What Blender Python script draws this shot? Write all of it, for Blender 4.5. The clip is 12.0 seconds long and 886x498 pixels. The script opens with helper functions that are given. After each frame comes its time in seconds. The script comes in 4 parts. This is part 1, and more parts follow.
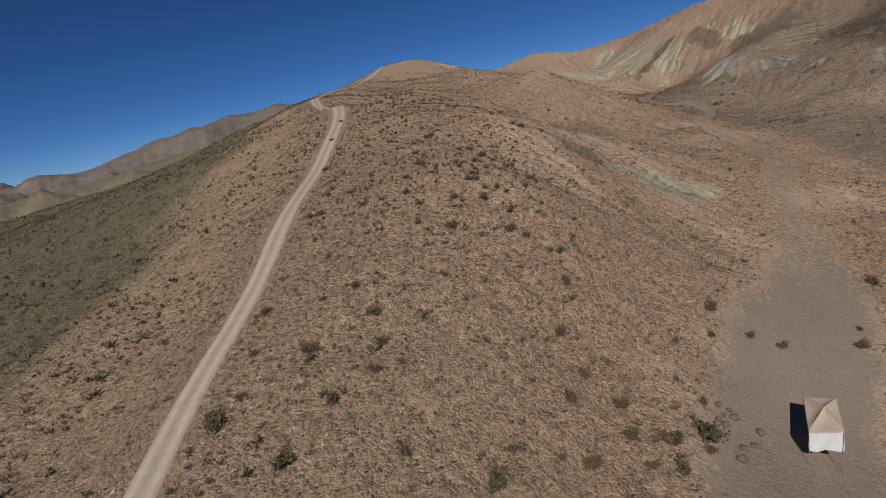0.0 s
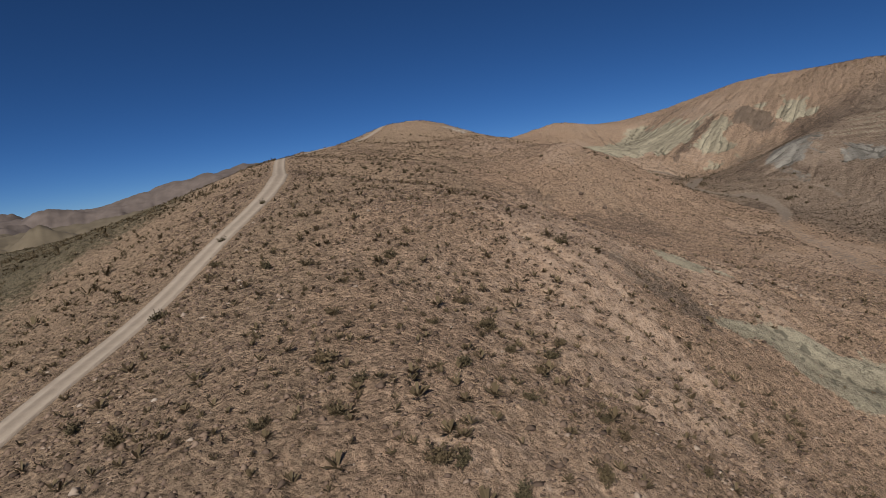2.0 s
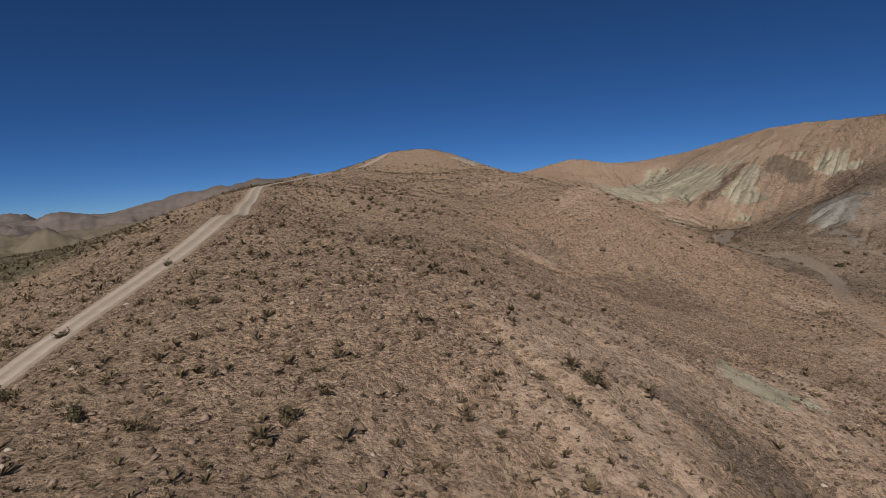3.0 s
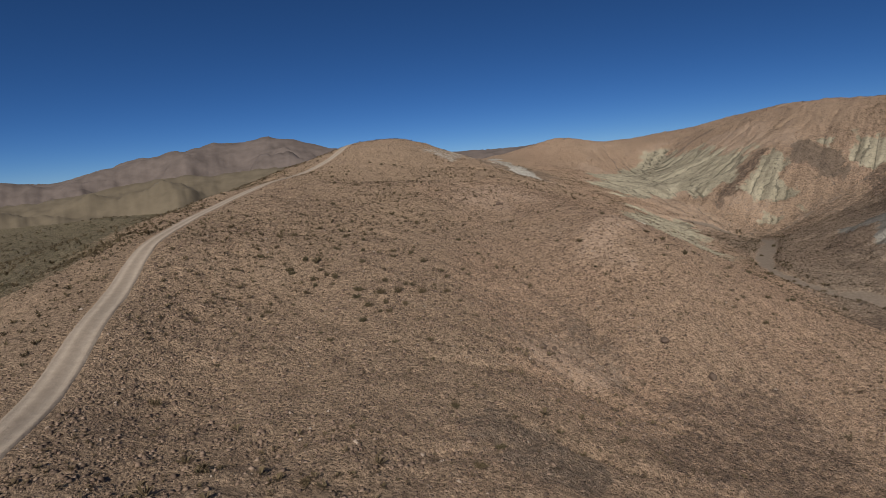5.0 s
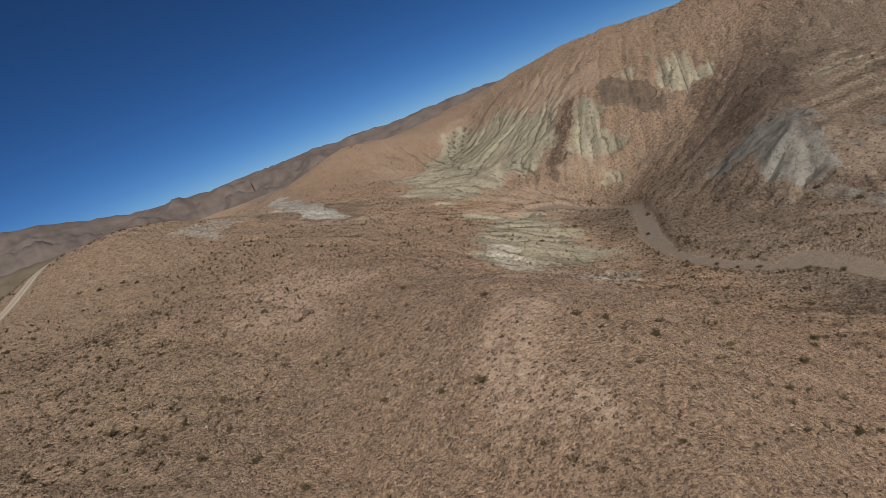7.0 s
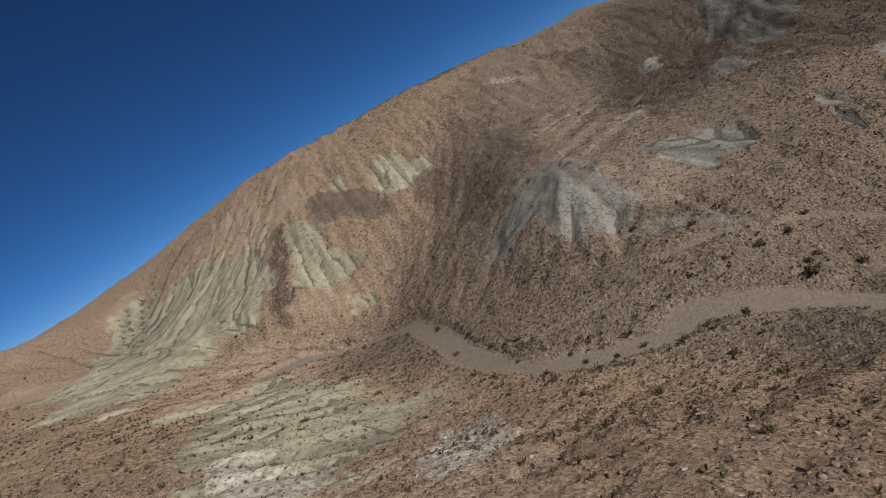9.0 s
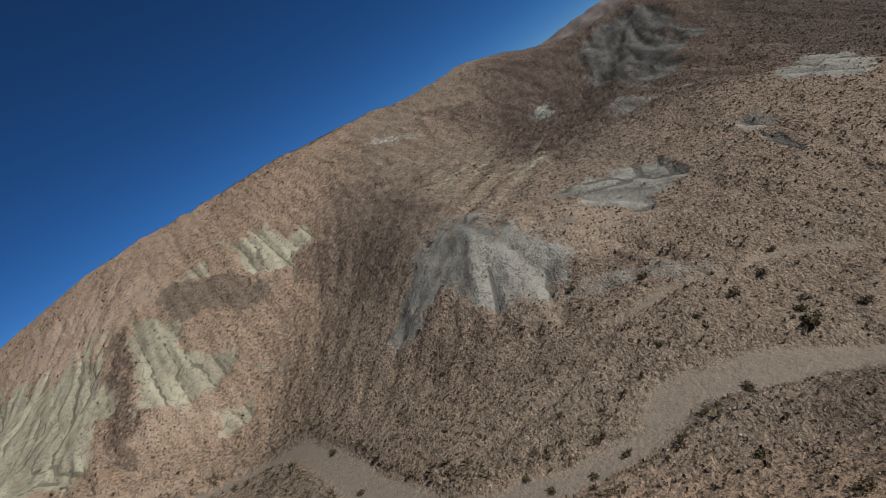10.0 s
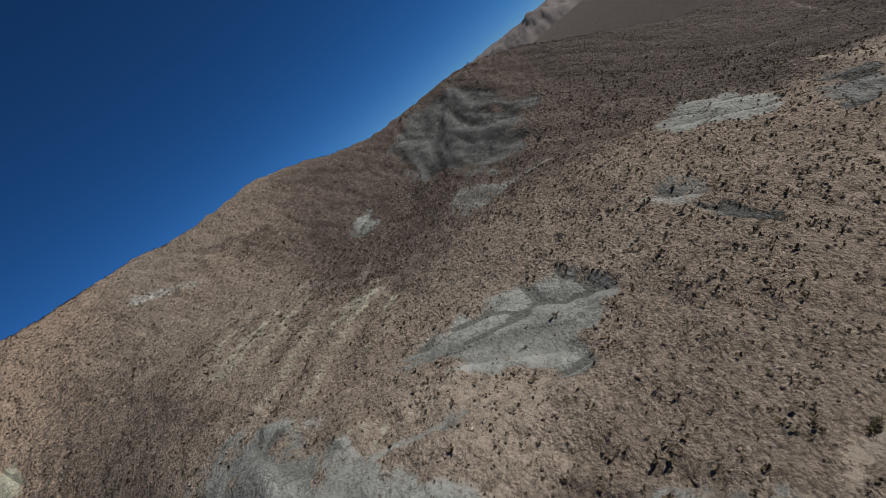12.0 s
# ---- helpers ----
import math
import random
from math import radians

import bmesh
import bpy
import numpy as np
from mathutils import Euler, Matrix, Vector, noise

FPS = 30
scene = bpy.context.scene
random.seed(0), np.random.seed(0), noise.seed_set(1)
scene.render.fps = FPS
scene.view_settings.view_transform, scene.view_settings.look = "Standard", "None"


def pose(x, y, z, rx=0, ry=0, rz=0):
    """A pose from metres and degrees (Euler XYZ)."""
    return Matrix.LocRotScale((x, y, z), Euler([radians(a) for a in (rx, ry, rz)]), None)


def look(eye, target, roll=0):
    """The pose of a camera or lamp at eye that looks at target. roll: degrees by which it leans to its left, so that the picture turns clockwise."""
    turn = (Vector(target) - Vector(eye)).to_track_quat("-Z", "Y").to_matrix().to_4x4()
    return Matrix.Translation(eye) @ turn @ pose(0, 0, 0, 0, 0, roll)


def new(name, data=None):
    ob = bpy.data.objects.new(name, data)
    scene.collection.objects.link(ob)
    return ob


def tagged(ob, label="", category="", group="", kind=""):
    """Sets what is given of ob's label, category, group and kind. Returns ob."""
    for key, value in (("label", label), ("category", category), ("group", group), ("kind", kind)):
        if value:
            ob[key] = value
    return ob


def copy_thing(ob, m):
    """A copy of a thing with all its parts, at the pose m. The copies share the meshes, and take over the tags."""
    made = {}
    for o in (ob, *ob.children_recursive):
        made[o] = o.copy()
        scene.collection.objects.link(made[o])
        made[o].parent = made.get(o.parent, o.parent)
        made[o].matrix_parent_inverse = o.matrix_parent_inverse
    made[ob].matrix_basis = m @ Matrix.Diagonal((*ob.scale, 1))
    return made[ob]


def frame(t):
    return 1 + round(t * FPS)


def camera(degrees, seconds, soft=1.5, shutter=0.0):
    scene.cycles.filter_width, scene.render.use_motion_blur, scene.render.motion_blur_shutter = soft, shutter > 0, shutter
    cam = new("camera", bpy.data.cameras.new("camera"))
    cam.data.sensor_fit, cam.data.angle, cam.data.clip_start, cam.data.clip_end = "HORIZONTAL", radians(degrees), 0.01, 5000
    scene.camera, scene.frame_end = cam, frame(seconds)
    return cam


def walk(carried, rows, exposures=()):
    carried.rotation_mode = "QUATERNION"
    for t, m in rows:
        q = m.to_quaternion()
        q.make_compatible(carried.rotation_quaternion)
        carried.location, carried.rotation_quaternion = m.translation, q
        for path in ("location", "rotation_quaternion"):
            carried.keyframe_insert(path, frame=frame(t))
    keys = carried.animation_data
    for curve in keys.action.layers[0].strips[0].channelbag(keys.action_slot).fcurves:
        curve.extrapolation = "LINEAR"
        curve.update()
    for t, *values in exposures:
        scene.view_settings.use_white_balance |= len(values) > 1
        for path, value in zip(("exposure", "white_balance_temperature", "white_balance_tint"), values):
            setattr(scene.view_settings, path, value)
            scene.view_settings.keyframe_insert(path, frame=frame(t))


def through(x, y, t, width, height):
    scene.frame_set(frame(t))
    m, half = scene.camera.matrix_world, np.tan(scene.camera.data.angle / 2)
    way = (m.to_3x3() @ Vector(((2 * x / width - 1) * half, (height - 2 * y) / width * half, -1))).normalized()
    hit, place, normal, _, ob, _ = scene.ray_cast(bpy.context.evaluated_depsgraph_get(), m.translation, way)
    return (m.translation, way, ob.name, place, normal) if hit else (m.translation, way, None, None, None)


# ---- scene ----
import itertools

# ---- camera and its flight ----
cam = camera(78, 12.0, soft=0.5)
ROWS = [
    (0, -2.76, 8.84, 25.47, 75.74, 10.17, -2.73),
    (0.5, -2.02, 17.87, 26.00, 76.64, 7.55, -1.43),
    (1, -1.06, 26.11, 26.31, 77.85, 6.21, -1.11),
    (1.5, 0.23, 34.61, 26.70, 80.71, 6.26, -1.13),
    (2, 1.49, 42.82, 27.34, 82.18, 6.30, -1.35),
    (2.5, 2.80, 50.59, 28.38, 82.79, 6.30, -1.46),
    (3, 4.01, 57.89, 29.78, 84.93, 2.85, -0.10),
    (3.2, 4.50, 60.76, 30.52, 84.70, 2.64, -0.24),
    (4.8, 2.47, 84.48, 40.15, 80.74, 3.47, -3.21),
    (5, 3.17, 88.35, 41.24, 80.53, 3.88, -3.59),
    (5.5, 5.08, 98.03, 43.70, 80.00, 6.83, -5.92),
    (6, 7.24, 107.75, 45.65, 79.40, 8.97, -8.73),
    (6.5, 10.14, 117.86, 47.00, 77.93, 12.93, -16.44),
    (7, 13.37, 127.30, 47.85, 75.18, 20.45, -26.48),
    (7.5, 16.94, 135.54, 48.55, 71.38, 26.24, -37.60),
    (7.7, 18.65, 138.64, 48.24, 70.15, 28.04, -42.09),
    (9.3, 33.80, 160.70, 38.04, 77.87, 30.02, -65.60),
    (9.5, 36.43, 162.22, 37.58, 77.55, 30.77, -68.98),
    (10, 43.07, 164.96, 37.09, 76.97, 32.56, -75.27),
    (10.5, 50.03, 166.74, 36.33, 76.42, 33.77, -81.79),
    (11, 57.01, 167.49, 35.85, 75.30, 35.55, -88.80),
    (11.5, 63.38, 167.62, 35.49, 74.98, 37.42, -93.75),
    (12, 69.50, 167.16, 34.99, 74.51, 39.75, -98.42),
]
walk(cam, [(t, pose(x, y, z, rx, ry, rz)) for t, x, y, z, rx, ry, rz in ROWS], [(0, 0.0, 6750, 10), (7.5, 0.0, 6800, 9), (9.5, 0.12, 6450, 6), (12, 0.16, 6000, 3)])

# ---- sky and sun ----
SUN_EL, SUN_AZ = 39.0, 190.0  # degrees; azimuth from +y towards +x
world = bpy.data.worlds.new("sky")
scene.world = world
world.use_nodes = True
nt = world.node_tree
sky = nt.nodes.new("ShaderNodeTexSky")
sky.sky_type = "NISHITA"
sky.sun_disc = False
sky.sun_elevation, sky.sun_rotation = radians(SUN_EL), radians(SUN_AZ)
sky.altitude, sky.air_density, sky.dust_density, sky.ozone_density = 4800, 0.7, 0.03, 10.0
nt.nodes["Background"].inputs["Strength"].default_value = 0.05
deep = nt.nodes.new("ShaderNodeHueSaturation")
deep.inputs["Saturation"].default_value, deep.inputs["Value"].default_value = 1.07, 1.12
nt.links.new(sky.outputs[0], deep.inputs["Color"])
nt.links.new(deep.outputs[0], nt.nodes["Background"].inputs["Color"])
lamp = bpy.data.lights.new("sun", "SUN")
lamp.energy, lamp.angle, lamp.color = 4.2, radians(0.53), (1.0, 0.95, 0.88)
sun = new("sun", lamp)
a, e = radians(SUN_AZ), radians(SUN_EL)
sun.matrix_world = look((math.sin(a) * math.cos(e) * 100, math.cos(a) * math.cos(e) * 100, math.sin(e) * 100), (0, 0, 0))

# ---- the lie of the land: ridge, flanks, wash and hills with their heights ----
RIDGE_MID = [(-27, 99, 24.4), (-15, 101, 27.8), (-16, 112, 29.0), (-2, 116, 26.0), (4, 123, 24.9), (-12, 123, 26.8), (-20, 130, 29.6), (3, 131, 25.2), (9, 139, 24.7), (0, 141, 27.6), (-14, 142, 28.4), (-23, 150, 32.5), (-2, 151, 29.5)]
RIDGE_NORTH = [(-12, 166, 31.9), (9, 169, 29.3), (-26, 170, 34.5), (1, 179, 32.4), (-27, 190, 36.5), (7, 196, 34.9), (-8, 205, 37.3), (-24, 206, 38.4), (8, 208, 36.9), (9, 225, 39.0)]
RIDGE_SOUTH = [(-12, 0, 1.9), (-8, 38, 11.7), (4, 43, 9.5), (-15, 45, 14.3), (-23, 48, 12.8), (3, 53, 16.3), (-17, 59, 17.9), (8, 62, 17.6), (0, 68, 21.4), (-7, 70, 22.1), (7, 72, 19.8), (-15, 74, 21.4), (-2, 75, 23.1), (10, 80, 21.5), (-11, 82, 24.4), (4, 88, 25.1), (-5, 89, 26.1)]
FLANK_SOUTH = [(12, 0, -0.8), (36, 0, -2.7), (12, 24, 0.0), (36, 24, -3.0), (19, 51, 5.6), (19.5, 42.5, 0.8), (21, 67, 10.1), (36, 67, 3.9), (16, 74, 16.0), (36, 80, 8.9), (23, 82, 14.8), (30, 90, 14.2)]
LOWER_WASH = [(60, 0, -3.1), (96, 0, -4.3), (60, 24, -3.2), (84, 36, -2.6), (48, 48, -1.7), (72, 60, -0.3), (96, 72, 1.2), (51, 91, 7.7), (84, 96, 4.9), (60, 120, 9.7), (84, 120, 8.5)]
FLANK_MID = [(24, 97, 17.5), (16, 134, 20.9), (24, 136, 18.7), (37, 136, 16.1), (44, 140, 16.5), (28, 141, 20.5), (19, 150, 23.5), (26, 155, 26.3), (39, 156, 26.0), (31, 159, 28.8)]
CLAY_SLOPE = [(98, 230, 26.8), (88, 240, 26.8), (104, 245, 34.8), (93, 253, 30.1), (89, 289, 31.8), (120, 300, 47.1), (103, 324, 43.7), (120, 360, 37.3), (108, 396, 30.2)]
FLANK_NORTH = [(22, 165, 28.2), (30, 166, 30.5), (19, 174, 29.1), (27, 177, 30.7), (19, 186, 31.4), (35, 186, 29.1), (45, 191, 25.2), (23, 195, 33.3), (28, 203, 33.5), (40, 213, 30.9)]
WASH_HEAD = [(77, 193, 17.4), (69, 197, 18.0), (50, 205, 26.6), (80, 226, 20.2), (60, 240, 28.2), (48, 264, 34.3), (66, 322, 45.4), (47, 346, 36.0), (78, 368, 32.7)]
PALE_HILL = [(93, 182, 24.3), (100, 189, 26.0), (88, 189, 20.9), (115, 195, 29.8), (123, 202, 31.0), (92, 206, 19.2), (108, 211, 24.0), (91, 219, 17.7)]
WASH = [(47, 153, 21.3), (81, 157, 12.6), (58, 158, 17.3), (70, 162, 13.0), (62, 166, 15.9), (81, 166, 15.7), (73, 169, 14.1), (66, 172, 15.2), (77, 178, 16.7), (61, 189, 18.3)]
SADDLE = [(28, 217, 35.8), (36, 240, 34.3), (30, 311, 38.8), (12, 360, 34.6), (36, 400, 36.2)]
EAST_SHELF = [(115, 146, 20.7), (97, 152, 17.2), (108, 154, 21.0), (93, 159, 17.9), (101, 163, 20.5), (94, 168, 20.4), (109, 174, 23.8), (86, 177, 20.0)]
EAST_HEIGHTS = [(141, 146, 27.8), (166, 149, 36.4), (216, 156, 28.1), (252, 156, 18.7), (288, 156, 8.1), (138, 159, 28.5), (151, 164, 31.6), (175, 166, 37.2), (122, 168, 25.5), (130, 176, 26.9)]
EAST_CREST = [(190, 242, 47.8), (289, 246, 39.9), (162, 252, 47.7), (241, 252, 46.8), (135, 255, 50.0), (130, 275, 50.2), (240, 280, 45.1), (205, 282, 47.3), (160, 292, 47.8), (276, 300, 34.9), (144, 324, 44.7), (180, 324, 42.8), (216, 324, 39.8), (252, 336, 32.2), (300, 348, 19.5), (156, 360, 37.1), (204, 360, 33.6), (276, 384, 18.7), (168, 396, 29.0), (250, 420, 16.1)]
WEST_SLOPE_SOUTH = [(-120, 0, -11.7), (-60, 0, -1.5), (-36, 0, 1.4), (-60, 24, 1.5), (-36, 24, 5.2), (-60, 48, 5.1), (-29, 67, 16.6), (-38, 75, 14.0), (-60, 84, 11.7), (-60, 108, 17.6), (-31, 123, 28.0), (-60, 132, 21.7), (-56, 158, 25.4)]
EAST_HILL = [(152, 182, 34.9), (172, 186, 44.4), (126, 188, 28.9), (228, 192, 34.0), (264, 192, 27.2), (189, 202, 40.5), (300, 204, 20.0), (166, 215, 48.3), (147, 233, 49.3), (263, 235, 42.5)]
EAST_LOWLAND = [(132, 0, -5.5), (120, 40, -2.1), (132, 72, 2.0), (108, 108, 7.5), (228, 120, 14.4), (264, 120, 4.3), (136, 127, 17.0), (192, 132, 27.4), (147, 135, 26.1)]
FAR_GROUND = [(-120, -120, -13.7), (-40, -80, -4.2), (0, -80, -1.5), (40, -80, -3.3), (220, -60, -12.4), (-10, -20, 0.7), (25, -20, -2.2), (168, 0, -7.0), (240, 0, -11.3), (288, 0, -15.1), (200, 20, -7.1), (324, 24, -17.2), (156, 36, -2.7), (240, 36, -7.8), (276, 48, -11.1), (180, 60, 1.5), (216, 60, -0.8)]
WEST_SLOPE_NORTH = [(-60, 192, 29.8), (-35, 217, 36.3), (-60, 228, 31.4), (-30, 236, 40.2), (-60, 264, 32.0), (-60, 300, 30.0), (-60, 336, 27.1), (-48, 384, 24.8), (-60, 420, 19.6)]
RIDGE_END = [(-9, 239, 46.0), (2, 249, 46.7), (-24, 264, 41.0), (5, 276, 41.7), (-24, 300, 36.2), (0, 324, 36.0), (-24, 348, 31.5), (-12, 396, 29.7)]
FAR_GROUND_BEYOND = [(240, 84, 1.2), (168, 96, 12.1), (204, 96, 11.2), (-200, 100, -7.1), (300, 100, -10.8), (140, 109, 10.2), (324, 132, -7.3), (340, 200, 0.6), (-300, 250, -1.4), (-131, 260, 15.7), (324, 276, 22.4), (340, 330, 10.3), (324, 396, 10.0), (-160, 400, 13.0), (-184, 425, 22.1), (20, 520, 16.4), (120, 520, 11.3)]
LANDFORMS = (RIDGE_MID, RIDGE_NORTH, RIDGE_SOUTH, FLANK_SOUTH, LOWER_WASH, FLANK_MID, CLAY_SLOPE, FLANK_NORTH, WASH_HEAD, PALE_HILL, WASH, SADDLE, EAST_SHELF, EAST_HEIGHTS, EAST_CREST, WEST_SLOPE_SOUTH, EAST_HILL, EAST_LOWLAND, FAR_GROUND, WEST_SLOPE_NORTH, RIDGE_END, FAR_GROUND_BEYOND)
KNOTS = np.array([p for form in LANDFORMS for p in form], float)
ROUND = 9.0


def spread(q, knots):
    return np.sqrt((q[:, 0, None] - knots[None, :, 0]) ** 2 + (q[:, 1, None] - knots[None, :, 1]) ** 2 + ROUND ** 2)


def land_weights():
    n = len(KNOTS)
    m = np.zeros((n + 1, n + 1))
    m[:n, :n] = -spread(KNOTS, KNOTS)
    m[:n, n] = m[n, :n] = 1
    return np.linalg.solve(m, np.r_[KNOTS[:, 2], 0])


WEIGHTS = land_weights()
LATTICE = np.random.RandomState(7).rand(256, 256)


def value_noise(x, y):
    xi, yi = np.floor(x).astype(int), np.floor(y).astype(int)
    fx, fy = x - xi, y - yi
    fx, fy = fx * fx * (3 - 2 * fx), fy * fy * (3 - 2 * fy)
    g = lambda i, j: LATTICE[(xi + i) % 256, (yi + j) % 256]
    return (g(0, 0) * (1 - fx) + g(1, 0) * fx) * (1 - fy) + (g(0, 1) * (1 - fx) + g(1, 1) * fx) * fy - 0.5


def fbm(x, y, size, octaves=4, gain=0.5):
    total, amp = 0 * x, 1.0
    for k in range(octaves):
        total = total + amp * value_noise(x / size + 17.3 * k, y / size + 9.1 * k)
        size, amp = size / 2.03, amp * gain
    return total


def smooth(v, lo, hi):
    u = np.clip((v - lo) / (hi - lo), 0, 1)
    return u * u * (3 - 2 * u)


def base_height(x, y):
    x, y = np.asarray(x, float).ravel(), np.asarray(y, float).ravel()
    out = np.empty(len(x))
    for s in range(0, len(x), 20000):
        q = np.stack([x[s:s + 20000], y[s:s + 20000]], 1)
        out[s:s + 20000] = -spread(q, KNOTS) @ WEIGHTS[:-1] + WEIGHTS[-1]
    far = smooth(np.hypot(x - 20, y - 170), 260, 650)
    return out * (1 - far) + far * -20.0


def line_distance(x, y, line):
    """Distance to a polyline and the share of its length at the nearest place."""
    best, where = np.full(len(x), 1e9), np.zeros(len(x))
    pts = np.array(line, float)[:, :2]
    n = len(pts) - 1
    for k in range(n):
        a, d = pts[k], pts[k + 1] - pts[k]
        u = np.clip(((x - a[0]) * d[0] + (y - a[1]) * d[1]) / (d @ d), 0, 1)
        r = np.hypot(x - a[0] - u * d[0], y - a[1] - u * d[1])
        near = r < best
        best[near], where[near] = r[near], (k + u[near]) / n
    return best, where


# ---- how water runs off: slope lines, streaks along them, and rain-cut gullies ----
CELL = 0.6
GX, GY = np.arange(-52, 190, CELL), np.arange(24, 330, CELL)
MX, MY = np.meshgrid(GX, GY)
SHAPE = MX.shape
BASE = base_height(MX, MY).reshape(SHAPE)


def sample(grid, x, y, outside=0.0):
    """Value of a gridded field at places, with a plain value past its edge."""
    u, v = (x - GX[0]) / CELL, (y - GY[0]) / CELL
    ok = (u >= 0) & (v >= 0) & (u < SHAPE[1] - 1.001) & (v < SHAPE[0] - 1.001)
    u, v = np.clip(u, 0, SHAPE[1] - 1.001), np.clip(v, 0, SHAPE[0] - 1.001)
    i, j = u.astype(int), v.astype(int)
    fu, fv = u - i, v - j
    g = (grid[j, i] * (1 - fu) + grid[j, i + 1] * fu) * (1 - fv) + (grid[j + 1, i] * (1 - fu) + grid[j + 1, i + 1] * fu) * fv
    return np.where(ok, g, outside)


def blurred(g, times):
    for _ in range(times):
        p = np.pad(g, 1, mode="edge")
        g = (p[1:-1, 1:-1] * 4 + p[:-2, 1:-1] * 2 + p[2:, 1:-1] * 2 + p[1:-1, :-2] * 2 + p[1:-1, 2:] * 2 + p[:-2, :-2] + p[2:, 2:] + p[:-2, 2:] + p[2:, :-2]) / 16
    return g


def slope_streaks(size, length, shift):
    """Noise drawn out along the lines of steepest descent, spread to about -1 to 1."""
    dy, dx = np.gradient(blurred(BASE, 6), CELL)
    norm = np.hypot(dx, dy) + 0.03
    dx, dy = dx / norm, dy / norm
    total = np.zeros(MX.size)
    for sign in (1, -1):
        px, py = MX.ravel().copy(), MY.ravel().copy()
        for _ in range(9):
            total += value_noise(px / size + shift, py / size + shift)
            sx, sy = sample(dx, px, py), sample(dy, px, py)
            px, py = px + sign * sx * length / 9, py + sign * sy * length / 9
    total = total.reshape(SHAPE)
    return np.clip(total / (2.2 * total.std()), -1, 1)


FLUTES = slope_streaks(1.5, 7, 3.3)
FINE_FLUTES = slope_streaks(0.8, 5, 41.7)


def eroded(rounds=14):
    """The land after rain has cut gullies into it: change of height, and how much water each cell gathers."""
    z = BASE + 1.5 * fbm(MX, MY, 13, 6, 0.58)
    start = z.copy()
    ny, nx = SHAPE
    index = np.arange(z.size).reshape(SHAPE)
    east = smooth(MX, 66, 84)
    strength = (0.10 * east + 0.07 * (1 - east)).ravel()
    gathered = np.ones(z.size)
    for _ in range(rounds):
        p = np.pad(z, 1, constant_values=1e6)
        pi = np.pad(index, 1, constant_values=0)
        drop, to = np.zeros(SHAPE), index.copy()
        for i, j in itertools.product((0, 1, 2), (0, 1, 2)):
            if (i, j) != (1, 1):
                fall = (z - p[i:i + ny, j:j + nx]) / (CELL * math.hypot(i - 1, j - 1))
                better = fall > drop
                drop = np.where(better, fall, drop)
                to = np.where(better, pi[i:i + ny, j:j + nx], to)
        water, goal = [1.0] * z.size, to.ravel().tolist()
        for c in np.argsort(-z.ravel()).tolist():
            if goal[c] != c:
                water[goal[c]] += water[c]
        gathered = np.minimum(np.array(water), 900)
        lower = z.ravel()[to.ravel()]
        cut = strength * gathered ** 0.42 * np.minimum(drop.ravel(), 0.8) * CELL
        z = np.maximum(z.ravel() - cut, lower + 0.0).reshape(SHAPE)
        z = 0.8 * z + 0.2 * blurred(z, 1)
    return np.clip(z - start, -2.4, 0.3), np.log(gathered).reshape(SHAPE)


CARVED, GATHERED = eroded()

# ---- patches of bare ground: pale clay, white crust, grey shale, layered beds ----
PATCHES = []


def patch(kind, outline, weight=1.0):
    """Bare ground inside an outline; a low weight leaves it thin and broken."""
    PATCHES.append((kind, np.array(outline, float), weight))


patch("pale", [(55.1, 252.1), (76.0, 284.1), (96.6, 295.9), (103.9, 279.7), (107.7, 257.6), (105.8, 246.4), (94.6, 241.7), (81.4, 234.8), (82.5, 244.2), (71.7, 238.9), (61.2, 238.5)], 1)
patch("pale", [(110.2, 245.4), (108.1, 237.0), (104.1, 232.9), (102.2, 225.7), (97.9, 226.2), (94.4, 229.5), (94.9, 234.3), (102.6, 240.0)], 1)
patch("silt", [(115.0, 243.1), (116.9, 240.3), (117.1, 225.3), (114.1, 220.3), (110.3, 223.7), (109.3, 237.4)], 0.9)
patch("pale", [(124.7, 232.6), (126.6, 227.4), (125.6, 217.8), (122.9, 216.3), (118.5, 219.0), (118.4, 224.4), (120.3, 228.4)], 0.9)
patch("pale", [(119.1, 238.2), (120.7, 234.7), (117.3, 233.1), (116.9, 236.9)], 0.8)
patch("pale", [(101.7, 222.8), (101.8, 218.1), (100.4, 219.9), (100.5, 222.2)], 0.6)
patch("pale", [(94.9, 225.6), (96.9, 220.3), (94.1, 220.5), (90.9, 223.8)], 0.7)
patch("brown", [(107.1, 247.5), (108.9, 244.8), (100.2, 238.6), (92.2, 233.4), (84.6, 231.1), (84.0, 233.6), (96.8, 243.9)], 0.62)
patch("brown", [(126.9, 215.7), (136.5, 212.6), (127.0, 199.5), (107.9, 189.9), (100.3, 193.0), (94.7, 195.7), (110.3, 206.9), (114.3, 215.2), (119.1, 218.0)], 0.55)
patch("silt", [(109.4, 219.4), (111.9, 216.8), (104.7, 212.4), (90.7, 211.6), (90.0, 214.9), (99.6, 219.3)], 0.5)
patch("grey", [(103.0, 187.0), (96.7, 179.8), (94.4, 177.3), (90.2, 172.9), (88.6, 174.0), (88.1, 179.2), (86.3, 179.6), (89.7, 186.6), (87.5, 186.3), (90.4, 191.5), (93.8, 194.4), (99.4, 192.9), (101.1, 190.6)], 1)
patch("grey", [(86.2, 179.3), (87.7, 173.6), (87.6, 166.5), (85.9, 162.8), (84.0, 164.5), (84.7, 168.9), (84.8, 173.9)], 0.55)
